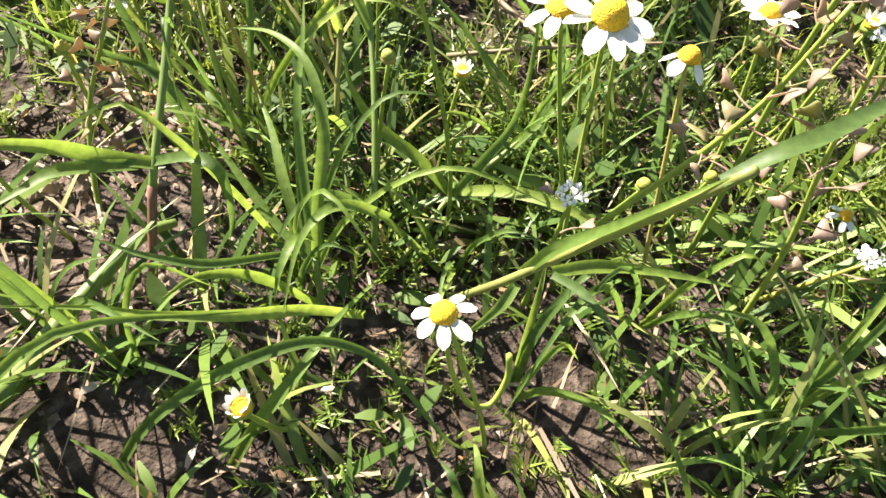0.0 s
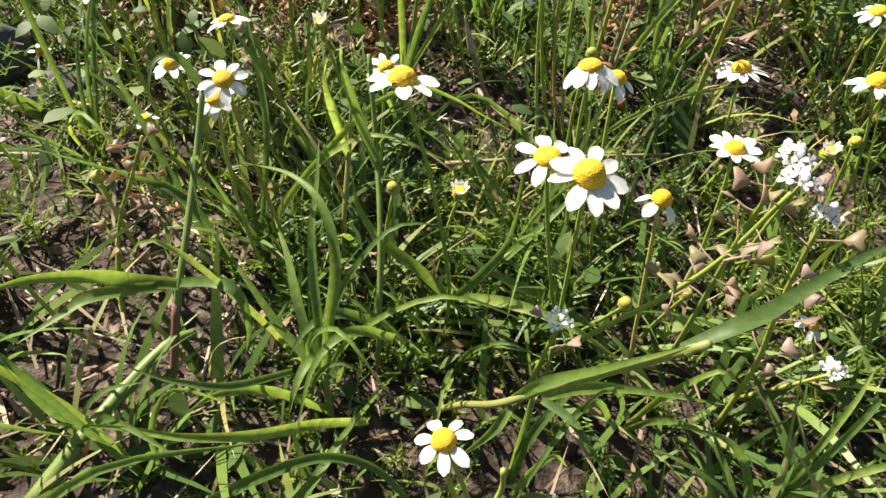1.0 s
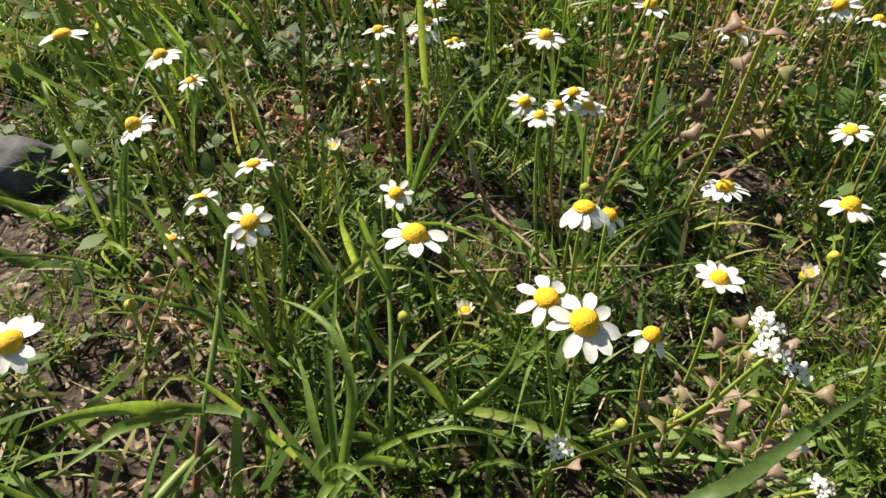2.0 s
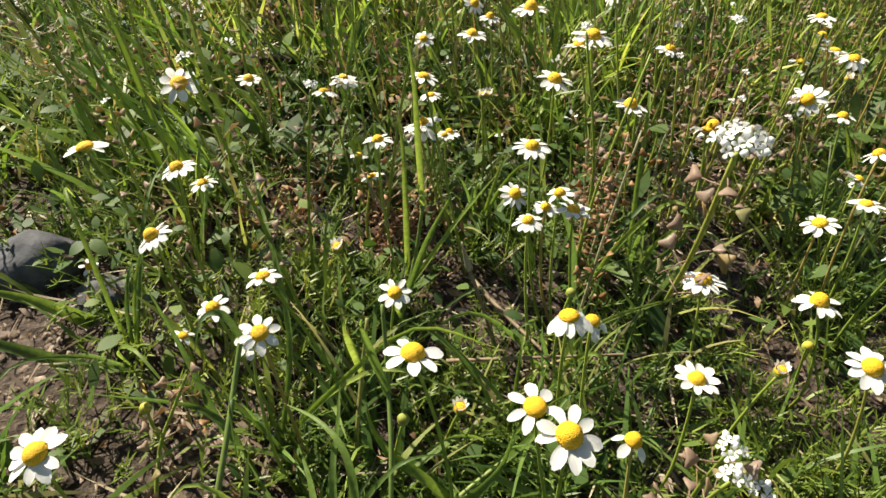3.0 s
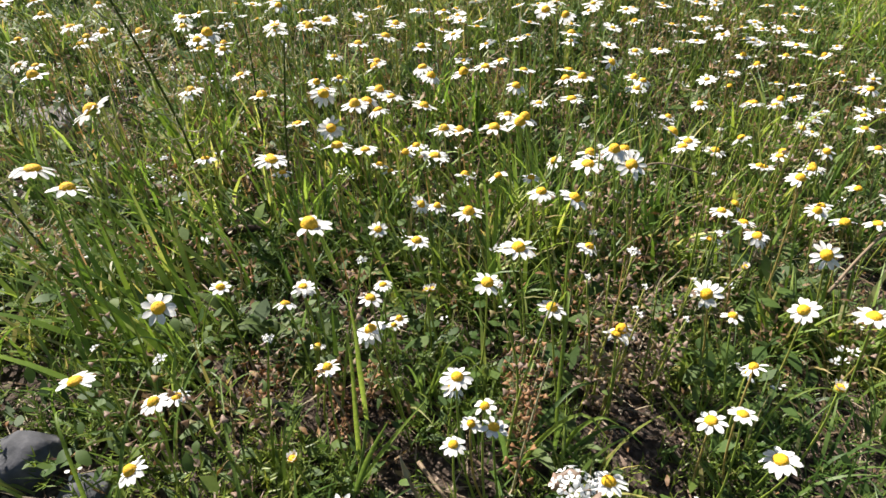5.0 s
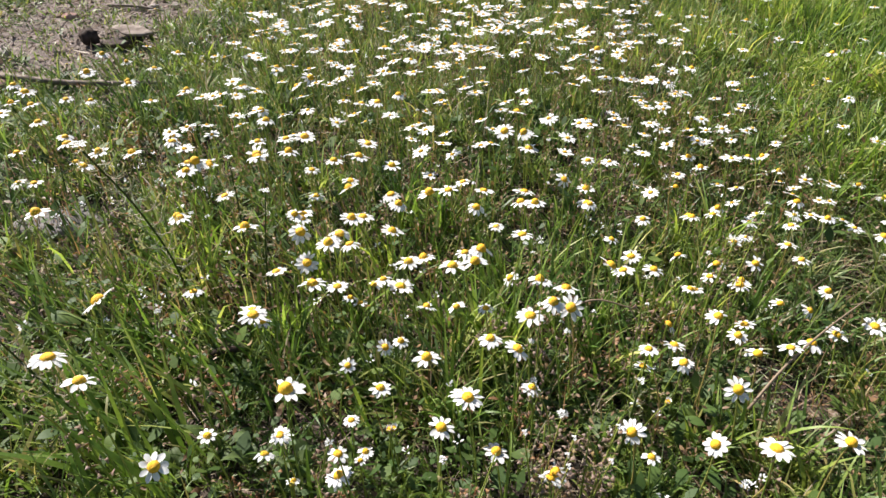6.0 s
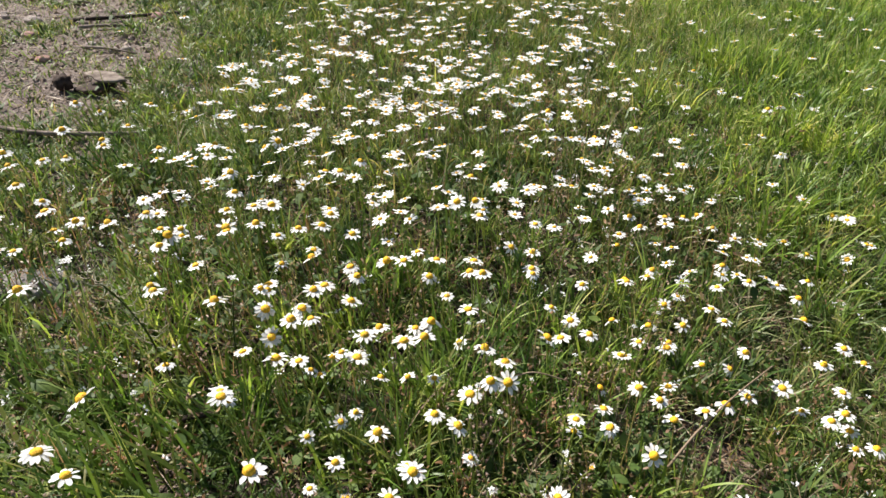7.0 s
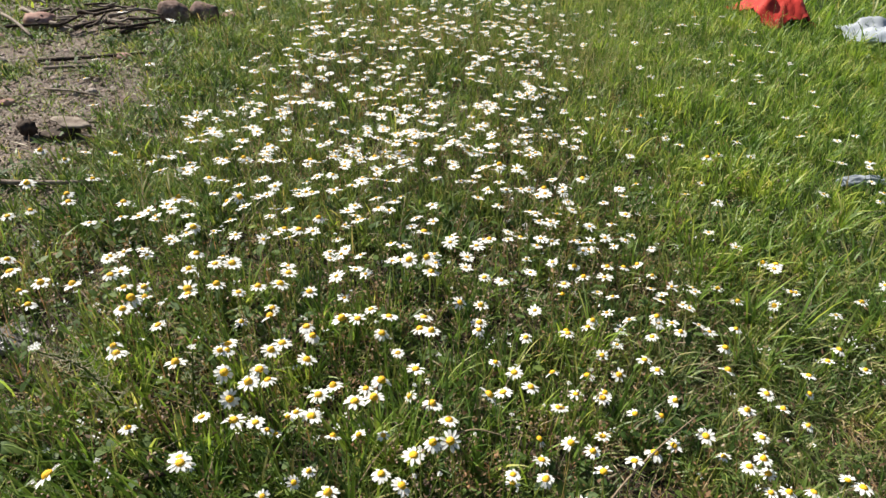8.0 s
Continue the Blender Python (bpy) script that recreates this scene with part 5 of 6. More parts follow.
grass_plant((-0.205, 0.300), "broad fresh grass blades beside a dark stone",
            blades=[([(-0.170, 0.305, 0.0), (-0.188, 0.300, 0.030), (-0.212, 0.297, 0.048), (-0.250, 0.296, 0.055)], 0.0075),
                    ([(-0.172, 0.286, 0.0), (-0.190, 0.276, 0.028), (-0.215, 0.270, 0.048), (-0.240, 0.262, 0.058)], 0.0065),
                    ([(-0.168, 0.300, 0.0), (-0.176, 0.322, 0.028), (-0.182, 0.336, 0.036), (-0.186, 0.345, 0.030)], 0.0055),
                    ([(-0.165, 0.290, 0.0), (-0.150, 0.282, 0.022), (-0.132, 0.276, 0.026)], 0.0052)])
dry_sheath = new("dry_sheath", mesh_of("dry_sheath", *join([tube([(0, 0, 0), (-0.009, -0.009, 0.043), (-0.016, -0.005, 0.062)], 0.0009, 0.0010, 5, 4), tube([(-0.016, -0.005, 0.062), (-0.018, -0.004, 0.069), (-0.020, -0.003, 0.077)], 0.0022, 0.0003, 6, 4)]), mat_straw))
dry_sheath.location = (0.014, 0.327, ground_height(0.014, 0.327))
tagged(dry_sheath, "pale dry grass sheath on a thin stalk", "grass")
hook = new("bent_stalk", mesh_of("bent_stalk", *tube([(0.0, 0, 0.049), (0.0005, -0.002, 0.039), (-0.003, -0.006, 0.030), (-0.009, -0.008, 0.035), (-0.014, -0.005, 0.048), (-0.0165, -0.002, 0.068)], 0.0009, 0.0007, 6, 5), mat_stem))
hook.location = (0.0195, 0.158, 0.0)
tagged(hook, "bent green chamomile stalk hooked upward beside grass", "stalk")

blade_dice = random.Random(23)


def grass_tuft(x, y, count, reach, width):
    """A small tuft of broad blades that part from one foot."""
    z = ground_height(x, y) - 0.002
    plant = thing("grass_tuft", (x, y, z), "small tuft of broad green grass blades", "grass", "grass tufts between the flowers")
    for i in range(count):
        a = blade_dice.uniform(0, 6.283)
        h = min(reach, 0.03 + 0.6 * max(0.0, math.hypot(x - 0.02, y - 0.11) - 0.03)) * blade_dice.uniform(0.6, 1.1)
        out = h * blade_dice.uniform(0.35, 1.2)
        c, s = math.cos(a), math.sin(a)
        k = blade_dice.uniform(-0.25, 0.25)
        pts = [(0.002 * c, 0.002 * s, 0), (0.3 * out * c, 0.3 * out * s, 0.55 * h), (out * (0.7 * c - k * s), out * (0.7 * s + k * c), 0.95 * h), (out * (1.1 * c - 2 * k * s), out * (1.1 * s + 2 * k * c), h * blade_dice.uniform(0.6, 1.1))]
        part("blade", mesh_of("blade", *ribbon(pts, width * blade_dice.uniform(0.7, 1.2), 0.5, twist=blade_dice.uniform(-0.8, 0.8), steps=4), mat_blade), plant)


for i in range(42):
    x, y = blade_dice.uniform(-0.24, 0.27), 0.12 + 0.32 * blade_dice.random() ** 1.6
    if any(math.hypot(x - bx, y - by) < br * 0.8 for bx, by, br in BARE):
        continue
    grass_tuft(x, y, blade_dice.randint(3, 6), blade_dice.uniform(0.05, 0.10), blade_dice.uniform(0.0016, 0.0032))


# ---- shepherd's purse ----
def pod_mesh(k):
    out = [(1.0, 0.05), (1.3, 0.30), (1.56, 0.46), (1.70, 0.40), (1.62, 0.0), (1.70, -0.40), (1.56, -0.46), (1.3, -0.30), (1.0, -0.05)]
    vs, qs, ts = tube([(0, 0, 0), (0.5, 0.03, -0.06 * k), (1.02, 0, 0)], 0.045, 0.035, 4, 3)
    b = len(vs)
    bulge = 0.035 + 0.01 * k
    vs += [(x, y, 0.02) for x, y in out] + [(x, y, -0.02) for x, y in out] + [(1.4, 0, bulge), (1.4, 0, -bulge)]
    n = len(out)
    for i in range(n):
        j = (i + 1) % n
        ts += [(b + i, b + j, b + 2 * n), (b + n + j, b + n + i, b + 2 * n + 1)]
        qs.append((b + j, b + i, b + n + i, b + n + j))
    return np.array(vs) * 0.0080, qs, ts


PODS = [mesh_of("pod", *pod_mesh(k), mat_pod) for k in (-1, 0, 1)]
RUST_PODS = [mesh_of("pod", *pod_mesh(k), mat_red_pod) for k in (-1, 0, 1)]


def blossom_mesh():
    vs, qs = [], []
    for i in range(4):
        w = math.pi / 2 * i
        c, s = math.cos(w), math.sin(w)
        b = len(vs)
        vs += [(x * c - y * s, x * s + y * c, z) for x, y, z in ((0.1, -0.1, 0), (0.1, 0.1, 0), (0.9, 0.5, 0.5), (0.9, -0.5, 0.5), (1.3, 0.25, 0.45), (1.3, -0.25, 0.45))]
        qs += [(b, b + 1, b + 2, b + 3), (b + 3, b + 2, b + 4, b + 5)]
    return np.array(vs) * 0.0013, qs, []


BLOSSOM = mesh_of("blossom", *blossom_mesh(), mat_petal)
WHITE_BUD = mesh_of("flower_bud", *lump(0.0010, (1, 1, 1.3), 0.15, 1, 4), mat_petal)
weed_dice = random.Random(31)


def shepherds_purse(pts, pods, blossoms, rust=False, r=0.0009, scale=1.0, start=0.3, label=""):
    """A thin stalk with heart-shaped pods on fine stalklets and a cluster of tiny white flowers at the top."""
    p0 = Vector(pts[0])
    plant = thing("shepherds_purse", p0, label or ("rust-brown weed with heart-shaped seed pods" if rust else "wild weed with tan heart-shaped pods and tiny white flowers"), "weed", "seed-bearing weeds of the meadow")
    local = [Vector(p) - p0 for p in pts]
    part("stem", mesh_of("stem", *tube(local, r * 1.2, r * 0.6, 5, 5), mat_grey_pod if rust else mat_stem), plant)
    line = smooth_line(local, 12)
    for i in range(pods):
        f = start + (0.97 - start) * i / max(1, pods - 1)
        p = line[int(f * (len(line) - 1))]
        m = Matrix.Translation(p) @ Matrix.Rotation(2.4 * i + weed_dice.uniform(-0.5, 0.5), 4, "Z") @ Matrix.Rotation(weed_dice.uniform(-0.9, 0.2), 4, "Y") @ Matrix.Rotation(weed_dice.uniform(-1.4, 1.4), 4, "X") @ Matrix.Scale(scale * weed_dice.uniform(0.75, 1.1) * (1.1 - 0.4 * f), 4)
        part("pod", (RUST_PODS if rust else PODS)[weed_dice.randrange(3)], plant, m=m)
    top = line[-1]
    for i in range(blossoms):
        a, t = 2.4 * i, 0.0011 * math.sqrt(i + 0.3)
        n = Vector((math.cos(a) * t, math.sin(a) * t, 0.004 - 0.00006 * i))
        m = Matrix.Translation(top + n * 1.15 * scale) @ n.to_track_quat("Z", "Y").to_matrix().to_4x4() @ Matrix.Scale(weed_dice.uniform(0.8, 1.15) * scale, 4)
        part("blossom" if i % 3 else "flower_bud", BLOSSOM if i % 3 else WHITE_BUD, plant, m=m)
    return plant


shepherds_purse([(0.112, 0.370, 0.0), (0.093, 0.323, 0.058), (0.075, 0.275, 0.130), (0.061, 0.241, 0.193)], 16, 22, r=0.0012, scale=1.15, label="tall weed with pale pods and a white flower cluster")
shepherds_purse([(0.030, 0.215, 0.0), (0.048, 0.203, 0.055), (0.057, 0.195, 0.086), (0.064, 0.193, 0.106), (0.068, 0.191, 0.130)], 13, 6, r=0.0009, start=0.45)
shepherds_purse([(0.100, 0.200, 0.0), (0.094, 0.198, 0.05), (0.086, 0.196, 0.085), (0.080, 0.194, 0.118)], 14, 5, start=0.35)
shepherds_purse([(0.085, 0.225, 0.0), (0.078, 0.214, 0.05), (0.072, 0.205, 0.10), (0.070, 0.200, 0.128)], 14, 8, start=0.4)
shepherds_purse([(-0.113, 0.190, 0.0), (-0.116, 0.210, 0.031), (-0.115, 0.225, 0.052), (-0.108, 0.235, 0.069), (-0.102, 0.240, 0.082)], 13, 0, start=0.4)
shepherds_purse([(-0.125, 0.250, 0.0), (-0.117, 0.248, 0.03), (-0.112, 0.246, 0.06)], 9, 0, rust=True, start=0.35)
shepherds_purse([(0.060, 0.350, 0.0), (0.064, 0.354, 0.06), (0.071, 0.363, 0.12)], 30, 0, rust=True, start=0.2, scale=0.8)
shepherds_purse([(0.110, 0.420, 0.0), (0.118, 0.428, 0.07), (0.121, 0.428, 0.142)], 38, 10, start=0.15, scale=0.85)
shepherds_purse([(0.140, 0.440, 0.0), (0.134, 0.430, 0.05), (0.131, 0.426, 0.098)], 26, 4, start=0.15, scale=0.8)
shepherds_purse([(0.064, 0.420, 0.0), (0.062, 0.405, 0.05), (0.061, 0.398, 0.100)], 36, 0, rust=True, start=0.1, scale=0.75)
shepherds_purse([(-0.040, 0.372, 0.0), (-0.050, 0.382, 0.034), (-0.066, 0.393, 0.066)], 8, 0, rust=True, start=0.5)
shepherds_purse([(0.026, 0.197, 0.0), (0.030, 0.196, 0.04), (0.032, 0.196, 0.064)], 2, 8, start=0.7)
shepherds_purse([(0.110, 0.212, 0.0), (0.118, 0.208, 0.02), (0.124, 0.205, 0.036)], 4, 10, start=0.4)

POD3 = (0.164, 0.450)
ROSETTES = [(-0.149, 0.469), (-0.116, 0.456), (-0.084, 0.557), (0.192, 0.546), (-0.179, 0.447), (0.106, 0.385), (-0.292, 0.62), (0.135, 0.449), (-0.087, 0.432), (-0.283, 0.507), (-0.225, 0.487), (-0.289, 0.446), (-0.02, 0.505), (0.171, 0.543), (0.332, 0.594)]
# dense brown seeding weeds with several stalks beside the dark hollow
def pod_bush(x, y, count, h, spread, rust):
    for i in range(count):
        a, d = 2.4 * i, spread * math.sqrt((i + 0.3) / count)
        top = h * weed_dice.uniform(0.7, 1.05)
        px_, py_ = x + d * math.cos(a), y + d * math.sin(a)
        shepherds_purse([(x + 0.3 * d * math.cos(a), y + 0.3 * d * math.sin(a), ground_height(x, y) - 0.003), (0.4 * x + 0.6 * px_, 0.4 * y + 0.6 * py_, top * 0.5), (px_, py_, top)], 26, 0 if rust or i % 2 else 4, rust=rust, start=0.12, scale=0.8)


pod_bush(-0.112, 0.412, 4, 0.05, 0.036, True)
pod_bush(-0.052, 0.397, 4, 0.045, 0.036, True)
pod_bush(0.066, 0.392, 3, 0.105, 0.022, True)
pod_bush(0.126, 0.430, 5, 0.13, 0.032, False)
pod_bush(*POD3, 4, 0.10, 0.026, False)
def curled_pod(k):
    """A thin bowed stalklet that forks and ends in narrow split pods."""
    a = tube([(0, 0, 0), (0.30, 0.02, -0.02), (0.62, 0.06 * k, 0.06), (0.86, 0.02, 0.30)], 0.024, 0.018, 4, 3)
    b = tube([(0.42, 0.03 * k, 0.0), (0.58, -0.12, 0.02), (0.74, -0.16, 0.14)], 0.018, 0.014, 4, 2)
    c = ribbon([(0.86, 0.02, 0.30), (0.95, 0.0, 0.40), (0.97, 0.04 * k, 0.52), (0.90, 0.0, 0.62)], 0.085, 0.5, low=0.4, belly=0.5, face=(0.4, 1, 0.1), steps=3)
    d = ribbon([(0.74, -0.16, 0.14), (0.83, -0.18, 0.18), (0.90, -0.16, 0.27)], 0.07, 0.5, low=0.4, belly=0.5, face=(0.4, 1, 0.1), steps=3)
    v, q, t = join([a, b, c, d])
    return mesh_of("pod", np.array(v) * 0.018, q, t, mat_grey_pod)


CURLED = [curled_pod(k) for k in (-1, 0, 1)]


def tall_weed(pts, count, size, start, blossoms, label):
    p0 = Vector(pts[0])
    plant = thing("tall_weed", p0, label, "weed", "tall seed-bearing weeds")
    local = [Vector(q) - p0 for q in pts]
    part("stem", mesh_of("stem", *tube(local, 0.0013, 0.0007, 6, 6), mat_herb_leaf), plant)
    line = smooth_line(local, 14)
    for i in range(count):
        f = start + (0.99 - start) * i / (count - 1)
        m = Matrix.Translation(line[int(f * (len(line) - 1))]) @ Matrix.Rotation(2.4 * i + weed_dice.uniform(-0.4, 0.4), 4, "Z") @ Matrix.Rotation(weed_dice.uniform(-0.35, 0.35), 4, "Y") @ Matrix.Scale(size * weed_dice.uniform(0.7, 1.1) * (1.15 - 0.5 * f), 4)
        part("pod", CURLED[weed_dice.randrange(3)], plant, m=m)
    for i in range(blossoms):
        a, t = 2.4 * i, 0.0010 * math.sqrt(i + 0.3)
        part("blossom", BLOSSOM, plant, m=Matrix.Translation(line[-1] + Vector((math.cos(a) * t * 1.6, math.sin(a) * t * 1.6, 0.005))))


tall_weed([(-0.245, 0.665, -0.002), (-0.243, 0.640, 0.09), (-0.232, 0.585, 0.19), (-0.209, 0.506, 0.286)], 46, 1.5, 0.2, 8, "tall leaning weed with many curled grey-green pods")
tall_weed([(-0.150, 0.640, -0.002), (-0.145, 0.634, 0.09), (-0.128, 0.612, 0.19)], 24, 1.1, 0.35, 6, "thin upright weed with small curled grey-green pods")
tall_weed([(-0.285, 0.500, -0.002), (-0.290, 0.480, 0.08), (-0.292, 0.462, 0.150)], 26, 1.25, 0.25, 6, "weed with curled grey-brown pods above the grass")
tall_weed([(-0.20, 0.72, -0.002), (-0.195, 0.715, 0.09), (-0.19, 0.70, 0.17)], 24, 1.1, 0.3, 5, "thin upright weed with small curled grey-green pods")
tall_weed([(0.20, 0.50, -0.002), (0.198, 0.495, 0.06), (0.192, 0.485, 0.115)], 20, 0.7, 0.3, 4, "thin upright weed with small curled grey-green pods")
MODELS = []
for k in range(6):
    h = 0.07 + 0.018 * k
    MODELS.append(shepherds_purse([(0.20 + 0.03 * k, 0.60 + 0.02 * k, -0.004), (0.20 + 0.03 * k + 0.004, 0.60 + 0.02 * k, h * 0.5), (0.20 + 0.03 * k, 0.59 + 0.02 * k, h)], 18 + k, (0, 5, 3, 8, 0, 6)[k], rust=k == 0, start=0.15, scale=0.75))
placed = 0
while placed < 75:
    x, y = weed_dice.uniform(-0.28, 0.42), weed_dice.uniform(0.30, 1.15)
    if math.hypot(x - 0.02, y - 0.12) < 0.2 or weed_dice.random() > 0.5 + 1.2 * noise.noise(Vector((x * 5, y * 5, 9.0))):
        continue
    copy_thing(weed_dice.choice(MODELS), pose(x, y, ground_height(x, y) - 0.003, weed_dice.uniform(-10, 10), weed_dice.uniform(-10, 10), weed_dice.uniform(0, 360)))
    placed += 1


def far_weeds(count):
    r = scatter(count, -0.6, 0.75, 0.5, 2.6, lambda x, y: np.where(y > 1.2, np.clip((x + 0.36) / 0.15, 0.15, 1), 1) * (1 - trodden(x, y)) * (1 - lushness(x, y)) * np.clip(0.55 + patchy(x, y, 3.0, 4.0), 0.1, 1))
    n = len(r)
    h = u(0.03, 0.085, n)
    out = [strips(r, u(0, 6.283, n), h, np.full(n, 0.0014), u(0, 0.2, n), u(0, 0.3, n), 2)]
    for i in range(9):
        p = r.copy()
        p[:, 2] += h * (0.35 + 0.65 * i / 9)
        a, d = u(0, 6.283, n), u(0.004, 0.011, n)
        p[:, 0] += d * np.cos(a)
        p[:, 1] += d * np.sin(a)
        out.append(strips(p, a, u(0.004, 0.007, n), u(0.0025, 0.005, n), u(0.6, 1.6, n), u(-0.5, 0.5, n), 2, low=0.25, belly=0.8, twist=u(-2, 2, n)))
    return join(out)


def tiny_blossoms_glints(count):
    """Small white flower clusters on top of low weeds, doubling as glints, and the thin stalks below them."""
    r = scatter(count, -0.5, 0.95, 0.42, 1.7, lambda x, y: (1 - trodden(x, y)) * np.clip(0.4 + 1.3 * patchy(x, y, 4.0, 17.0), 0.06, 1))
    n = len(r)
    h = u(0.035, 0.085, n)
    stalks = strips(r, u(0, 6.283, n), h, np.full(n, 0.0011), u(0, 0.15, n), np.zeros(n), 2, belly=0.9)
    top = r + np.stack([LEAN[0] * h, LEAN[1] * h, h], 1)
    heads_ = []
    for i in range(6):
        a = u(0, 6.283, n)
        p = top + np.stack([0.0022 * np.cos(a), 0.0022 * np.sin(a), u(-0.004, 0.001, n)], 1)
        heads_.append(strips(p, a, u(0.002, 0.0038, n), u(0.0016, 0.0028, n), u(0.6, 1.4, n), u(0, 0.4, n), 2, low=0.4, belly=0.6))
    return stalks, join(heads_)


tiny_stalks, tiny_heads = tiny_blossoms_glints(900)
stuff("weed_stalks", [tiny_stalks], mat_far_stem, "thin green stalks of small flowering weeds", "weeds")
# these white dots also stand in for highlights on the pods
stuff("weed_blossoms", [tiny_heads], mat_far_petal, "tiny white blossoms of low weeds between the flowers, partly painted glints", "flowers")
stuff("seeding_weeds", [far_weeds(3800)], mat_far_pod, "brownish seeding weeds between the chamomile flowers", "weeds")


# ---- leaves, straws, cloth ----
def broad_leaf(x, y, z, length, width, heading, tilt, label):
    k, vs, qs = 8, [], []
    for i in range(k + 1):
        s = i / k
        w = width * 0.5 * max(0.06, math.sin(math.pi * min(1, s * 0.95 + 0.04)) ** 0.7)
        for j in range(5):
            c = j / 2 - 1
            vs.append((length * s, c * w * (1 + 0.05 * math.sin(9 * s + j)), 0.18 * abs(c) * w - 0.25 * length * s * s + 0.02 * length * math.sin(7 * s) * c))
    qs = [(i * 5 + j, i * 5 + j + 1, i * 5 + j + 6, i * 5 + j + 5) for i in range(k) for j in range(4)]
    ob = new("broad_leaf", mesh_of("broad_leaf", vs, qs, [], mat_herb_leaf))
    ob.matrix_world = pose(x, y, z, 0, -tilt, heading)
    return tagged(ob, label, "leaf")


def leaf_mesh(length, width, seed):
    k, vs = 7, []
    for i in range(k + 1):
        s = i / k
        w = width * 0.5 * max(0.08, math.sin(math.pi * min(1, s * 0.93 + 0.04)) ** 0.75) * (1 + 0.08 * math.sin(11 * s + seed))
        for j in range(5):
            c = j / 2 - 1
            vs.append((length * s, c * w, 0.22 * abs(c) * w + length * (0.75 * s - 0.62 * s * s) + 0.03 * length * math.sin(8 * s + seed) * c))
    return mesh_of("leaf", vs, [(i * 5 + j, i * 5 + j + 1, i * 5 + j + 6, i * 5 + j + 5) for i in range(k) for j in range(4)], [], mat_herb_leaf)


ROSETTE_LEAVES = [leaf_mesh(0.030, 0.013, 0.0), leaf_mesh(0.040, 0.013, 2.0), leaf_mesh(0.022, 0.014, 4.0), leaf_mesh(0.050, 0.012, 1.0)]


def rosette(x, y, count, size):
    """A low weed with leaves that spread from one foot."""
    plant = thing("weed_rosette", (x, y, ground_height(x, y)), "low weed with a rosette of oval green leaves", "weed", "leafy weeds between the flowers")
    for i in range(count):
        part("leaf", ROSETTE_LEAVES[weed_dice.randrange(4)], plant, m=Matrix.Translation((0, 0, 0.002 * i)) @ Matrix.Rotation(2.4 * i + weed_dice.uniform(-0.4, 0.4), 4, "Z") @ Matrix.Rotation(-weed_dice.uniform(0.0, 0.7), 4, "Y") @ Matrix.Scale(size * weed_dice.uniform(0.7, 1.15), 4))


for x, y in ROSETTES:
    rosette(x, y, weed_dice.randint(6, 9), weed_dice.uniform(0.5, 0.8))
for i in range(20):
    x, y = weed_dice.uniform(-0.3, 0.45), weed_dice.uniform(0.28, 0.95)
    rosette(x, y, weed_dice.randint(5, 8), weed_dice.uniform(0.4, 0.7))
broad_leaf(0.172, 0.527, 0.006, 0.036, 0.017, 10, 30, "oval green dock leaf among flowers")
broad_leaf(0.150, 0.520, 0.006, 0.034, 0.016, 200, 30, "oval green dock leaf among flowers")
broad_leaf(0.066, 0.470, 0.030, 0.022, 0.019, 250, 60, "pale rounded green leaf below a flower")
broad_leaf(0.098, 0.455, 0.062, 0.018, 0.016, 300, 40, "pale rounded green leaf below a flower")
broad_leaf(-0.085, 0.450, 0.012, 0.030, 0.016, 60, 50, "oval clover-like leaf in the grass")
broad_leaf(-0.070, 0.465, 0.015, 0.026, 0.015, 150, 50, "oval clover-like leaf in the grass")
broad_leaf(-0.100, 0.445, 0.010, 0.030, 0.014, 250, 40, "oval clover-like leaf in the grass")


def straw(pts, r, label):
    p0 = Vector(pts[0])
    ob = new("straw", mesh_of("straw", *tube([Vector(p) - p0 for p in pts], r, r * 0.5, 6, 5), mat_straw))
    ob.location = p0
    return tagged(ob, label, "straw")


straw([(0.148, 0.584, 0.104), (0.175, 0.588, 0.112), (0.210, 0.585, 0.106)], 0.0012, "pale curved dry straw resting on flower heads")
straw([(0.330, 0.550, 0.018), (0.365, 0.580, 0.045), (0.415, 0.619, 0.062), (0.47, 0.66, 0.068)], 0.0016, "long dry straw slanting over the grass")
straw([(0.000, 0.365, 0.012), (0.02, 0.340, 0.012), (0.045, 0.310, 0.014)], 0.0016, "brown dead stalk on dark earth")
straw([(-0.010, 0.300, 0.022), (0.03, 0.300, 0.030), (0.085, 0.305, 0.034)], 0.0011, "pale green trailing stalk low over the earth")
lying = straw([(-0.114, 0.138, 0.030), (-0.103, 0.166, 0.034), (-0.092, 0.191, 0.035), (-0.086, 0.200, 0.031)], 0.0030, "thick grey-green grass stalk lying on the earth")
lying.data.materials[0] = mat_culm
stick([(-0.202, 0.568, 0.020), (-0.182, 0.575, 0.029), (-0.155, 0.583, 0.026)], 0.0042, 0.003, mat_dark_wood, "short dark stick lying in the grass")

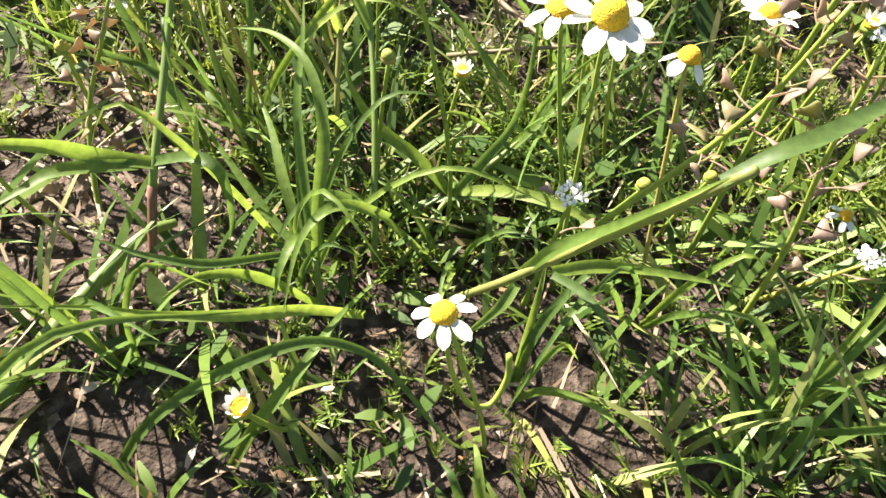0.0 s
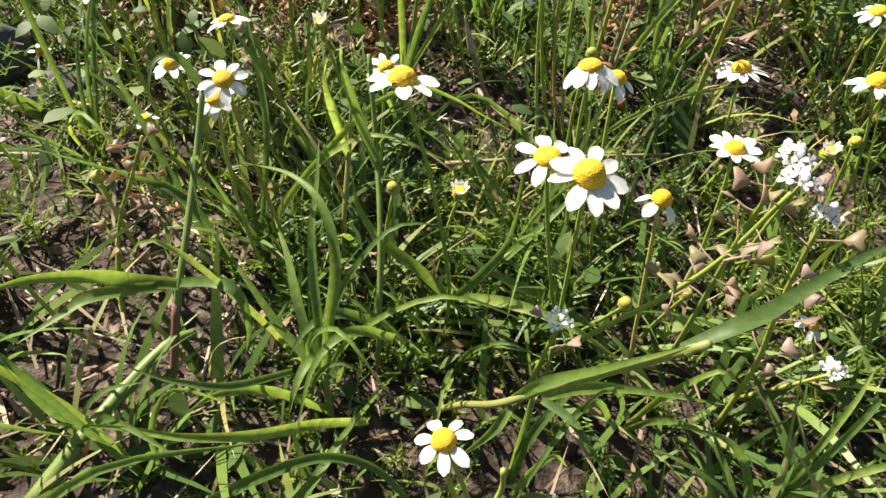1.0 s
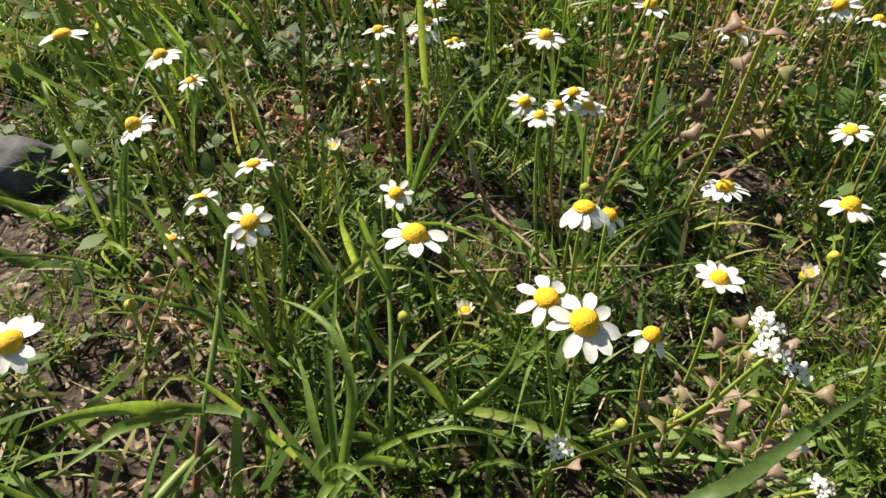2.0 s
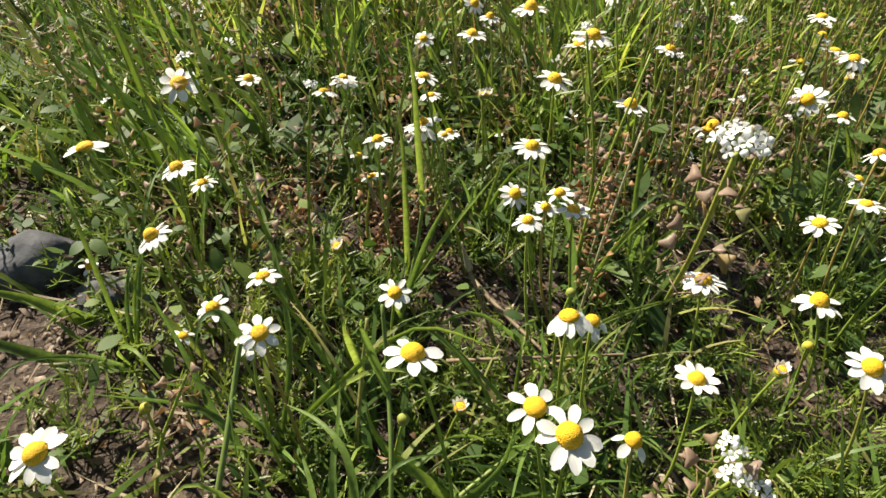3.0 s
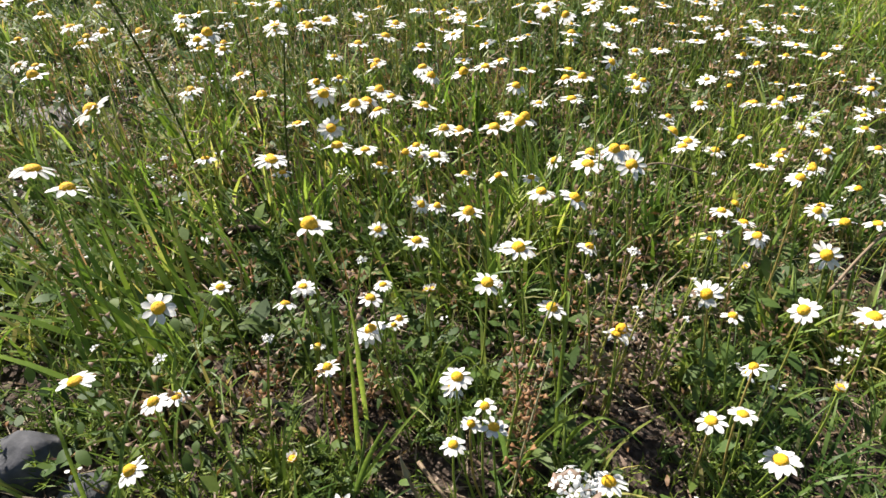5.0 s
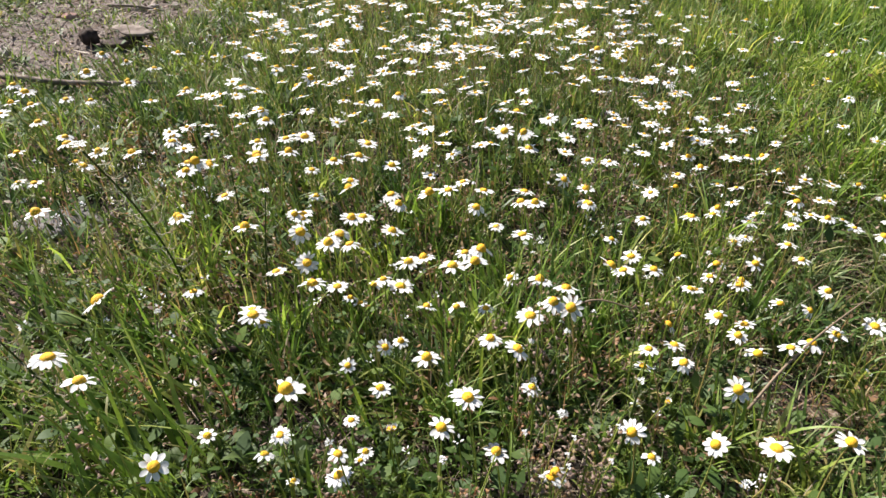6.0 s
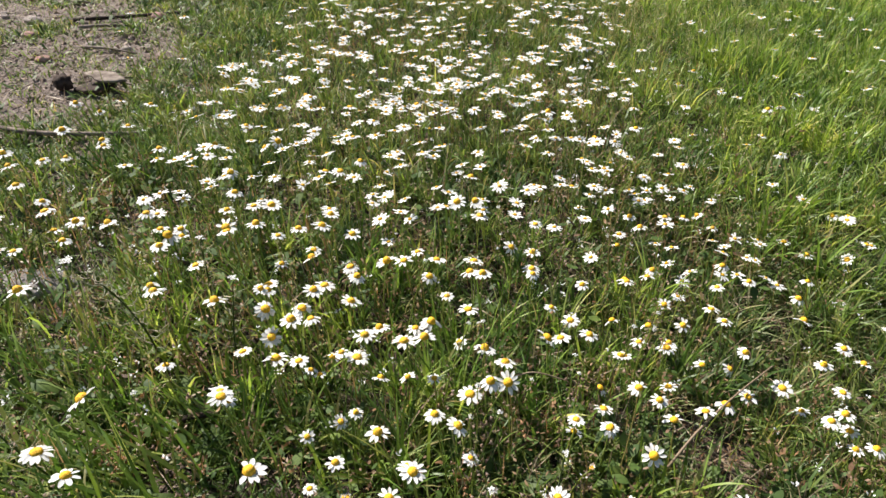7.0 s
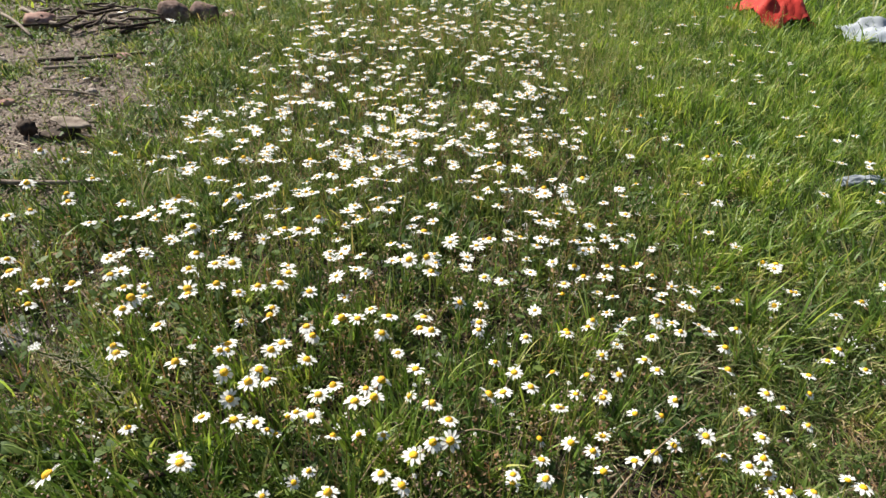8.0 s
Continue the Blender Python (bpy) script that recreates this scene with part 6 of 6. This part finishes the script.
stick([(-1.19, 2.20, 0.020), (-1.09, 2.11, 0.024), (-1.00, 2.02, 0.012)], 0.006, 0.004, mat_wood, "pale dry stick beside a heap of sticks")
stick([(-0.865, 1.795, 0.010), (-0.81, 1.808, 0.014), (-0.745, 1.835, 0.010)], 0.005, 0.003, mat_wood, "pale bent stick on trodden earth")
pile = random.Random(5)
for i in range(34):
    x, y, a, h = pile.uniform(-1.1, -0.72), pile.uniform(2.10, 2.32), pile.uniform(-1.0, 1.3), pile.uniform(0.02, 0.065)
    z = 0.012 + pile.uniform(0, 0.02)
    stick([(x - h * math.cos(a), y - h * math.sin(a), z), (x, y, z + pile.uniform(0, 0.006)), (x + h * math.cos(a), y + h * math.sin(a), z + pile.uniform(-0.005, 0.02))], pile.uniform(0.003, 0.008), 0.003, pile.choice((mat_dark_wood, mat_dark_wood, mat_wood)), "weathered dry stick in a heap")
for i in range(26):
    x, y = pile.uniform(-1.15, -0.5), pile.uniform(1.2, 2.2)
    if math.hypot(x + 0.70, y - 1.45) < 0.17:
        continue
    stone("pebble", x, y, pile.uniform(0.008, 0.022), (1.2, 0.9, 0.6), pile.choice((mat_pale_rock, mat_pink_rock, mat_pale_rock)), "small rough stone on trodden earth", 20 + i, 0.25, pile.uniform(0, 180))
for i in range(9):
    x, y, a, h = pile.uniform(-1.0, -0.5), pile.uniform(1.15, 2.1), pile.uniform(-0.6, 0.6), pile.uniform(0.03, 0.08)
    z = ground_height(x, y) + 0.006
    stick([(x - h * math.cos(a), y - h * math.sin(a), z), (x, y, z + 0.004), (x + h * math.cos(a), y + h * math.sin(a), z)], 0.004, 0.002, mat_wood, "small dry twig on trodden earth")


def cloth(name, w, d, h, mat, label, category, place, turn, seed):
    """A crumpled sheet heaped on the grass, with folds and a little thickness."""
    n = 22
    vs, qs = [], []
    for side in (0, 1):
        for i in range(n + 1):
            for j in range(n + 1):
                a, b = i / n * 2 - 1, j / n * 2 - 1
                p = Vector((a * 2.2 + seed, b * 2.2, seed))
                z = h * max(0.0, 1 - (a * a + b * b) * 0.7) * (0.75 + 0.5 * noise.noise(p)) + 0.2 * h * abs(noise.noise(p * 2.3)) - 0.004 * side
                k = 1 + 0.25 * noise.noise(p * 0.7)
                vs.append((a * w * k, b * d * k, z))
    m = (n + 1) ** 2
    for i in range(n):
        for j in range(n):
            q = (i * (n + 1) + j, (i + 1) * (n + 1) + j, (i + 1) * (n + 1) + j + 1, i * (n + 1) + j + 1)
            qs += [q, tuple(m + v for v in reversed(q))]
    ob = new(name, mesh_of(name, vs, qs, [], mat))
    ob.matrix_world = pose(*place, 0, 0, turn)
    return tagged(ob, label, category)


cloth("red_cloth", 0.13, 0.14, 0.15, mat_red_cloth, "crumpled bright red cloth lying in tall grass", "cloth", (1.66, 2.98, 0.02), 20, 1.0)
cloth("pale_sheet", 0.15, 0.12, 0.075, mat_pale_sheet, "crumpled pale blue plastic sheet in tall grass", "sheet", (2.03, 2.80, 0.02), -10, 2.0)
cloth("paper_scrap", 0.072, 0.013, 0.020, mat_pale_sheet, "pale scrap of plastic lying in grass", "scrap", (1.175, 1.445, 0.022), 10, 3.0)
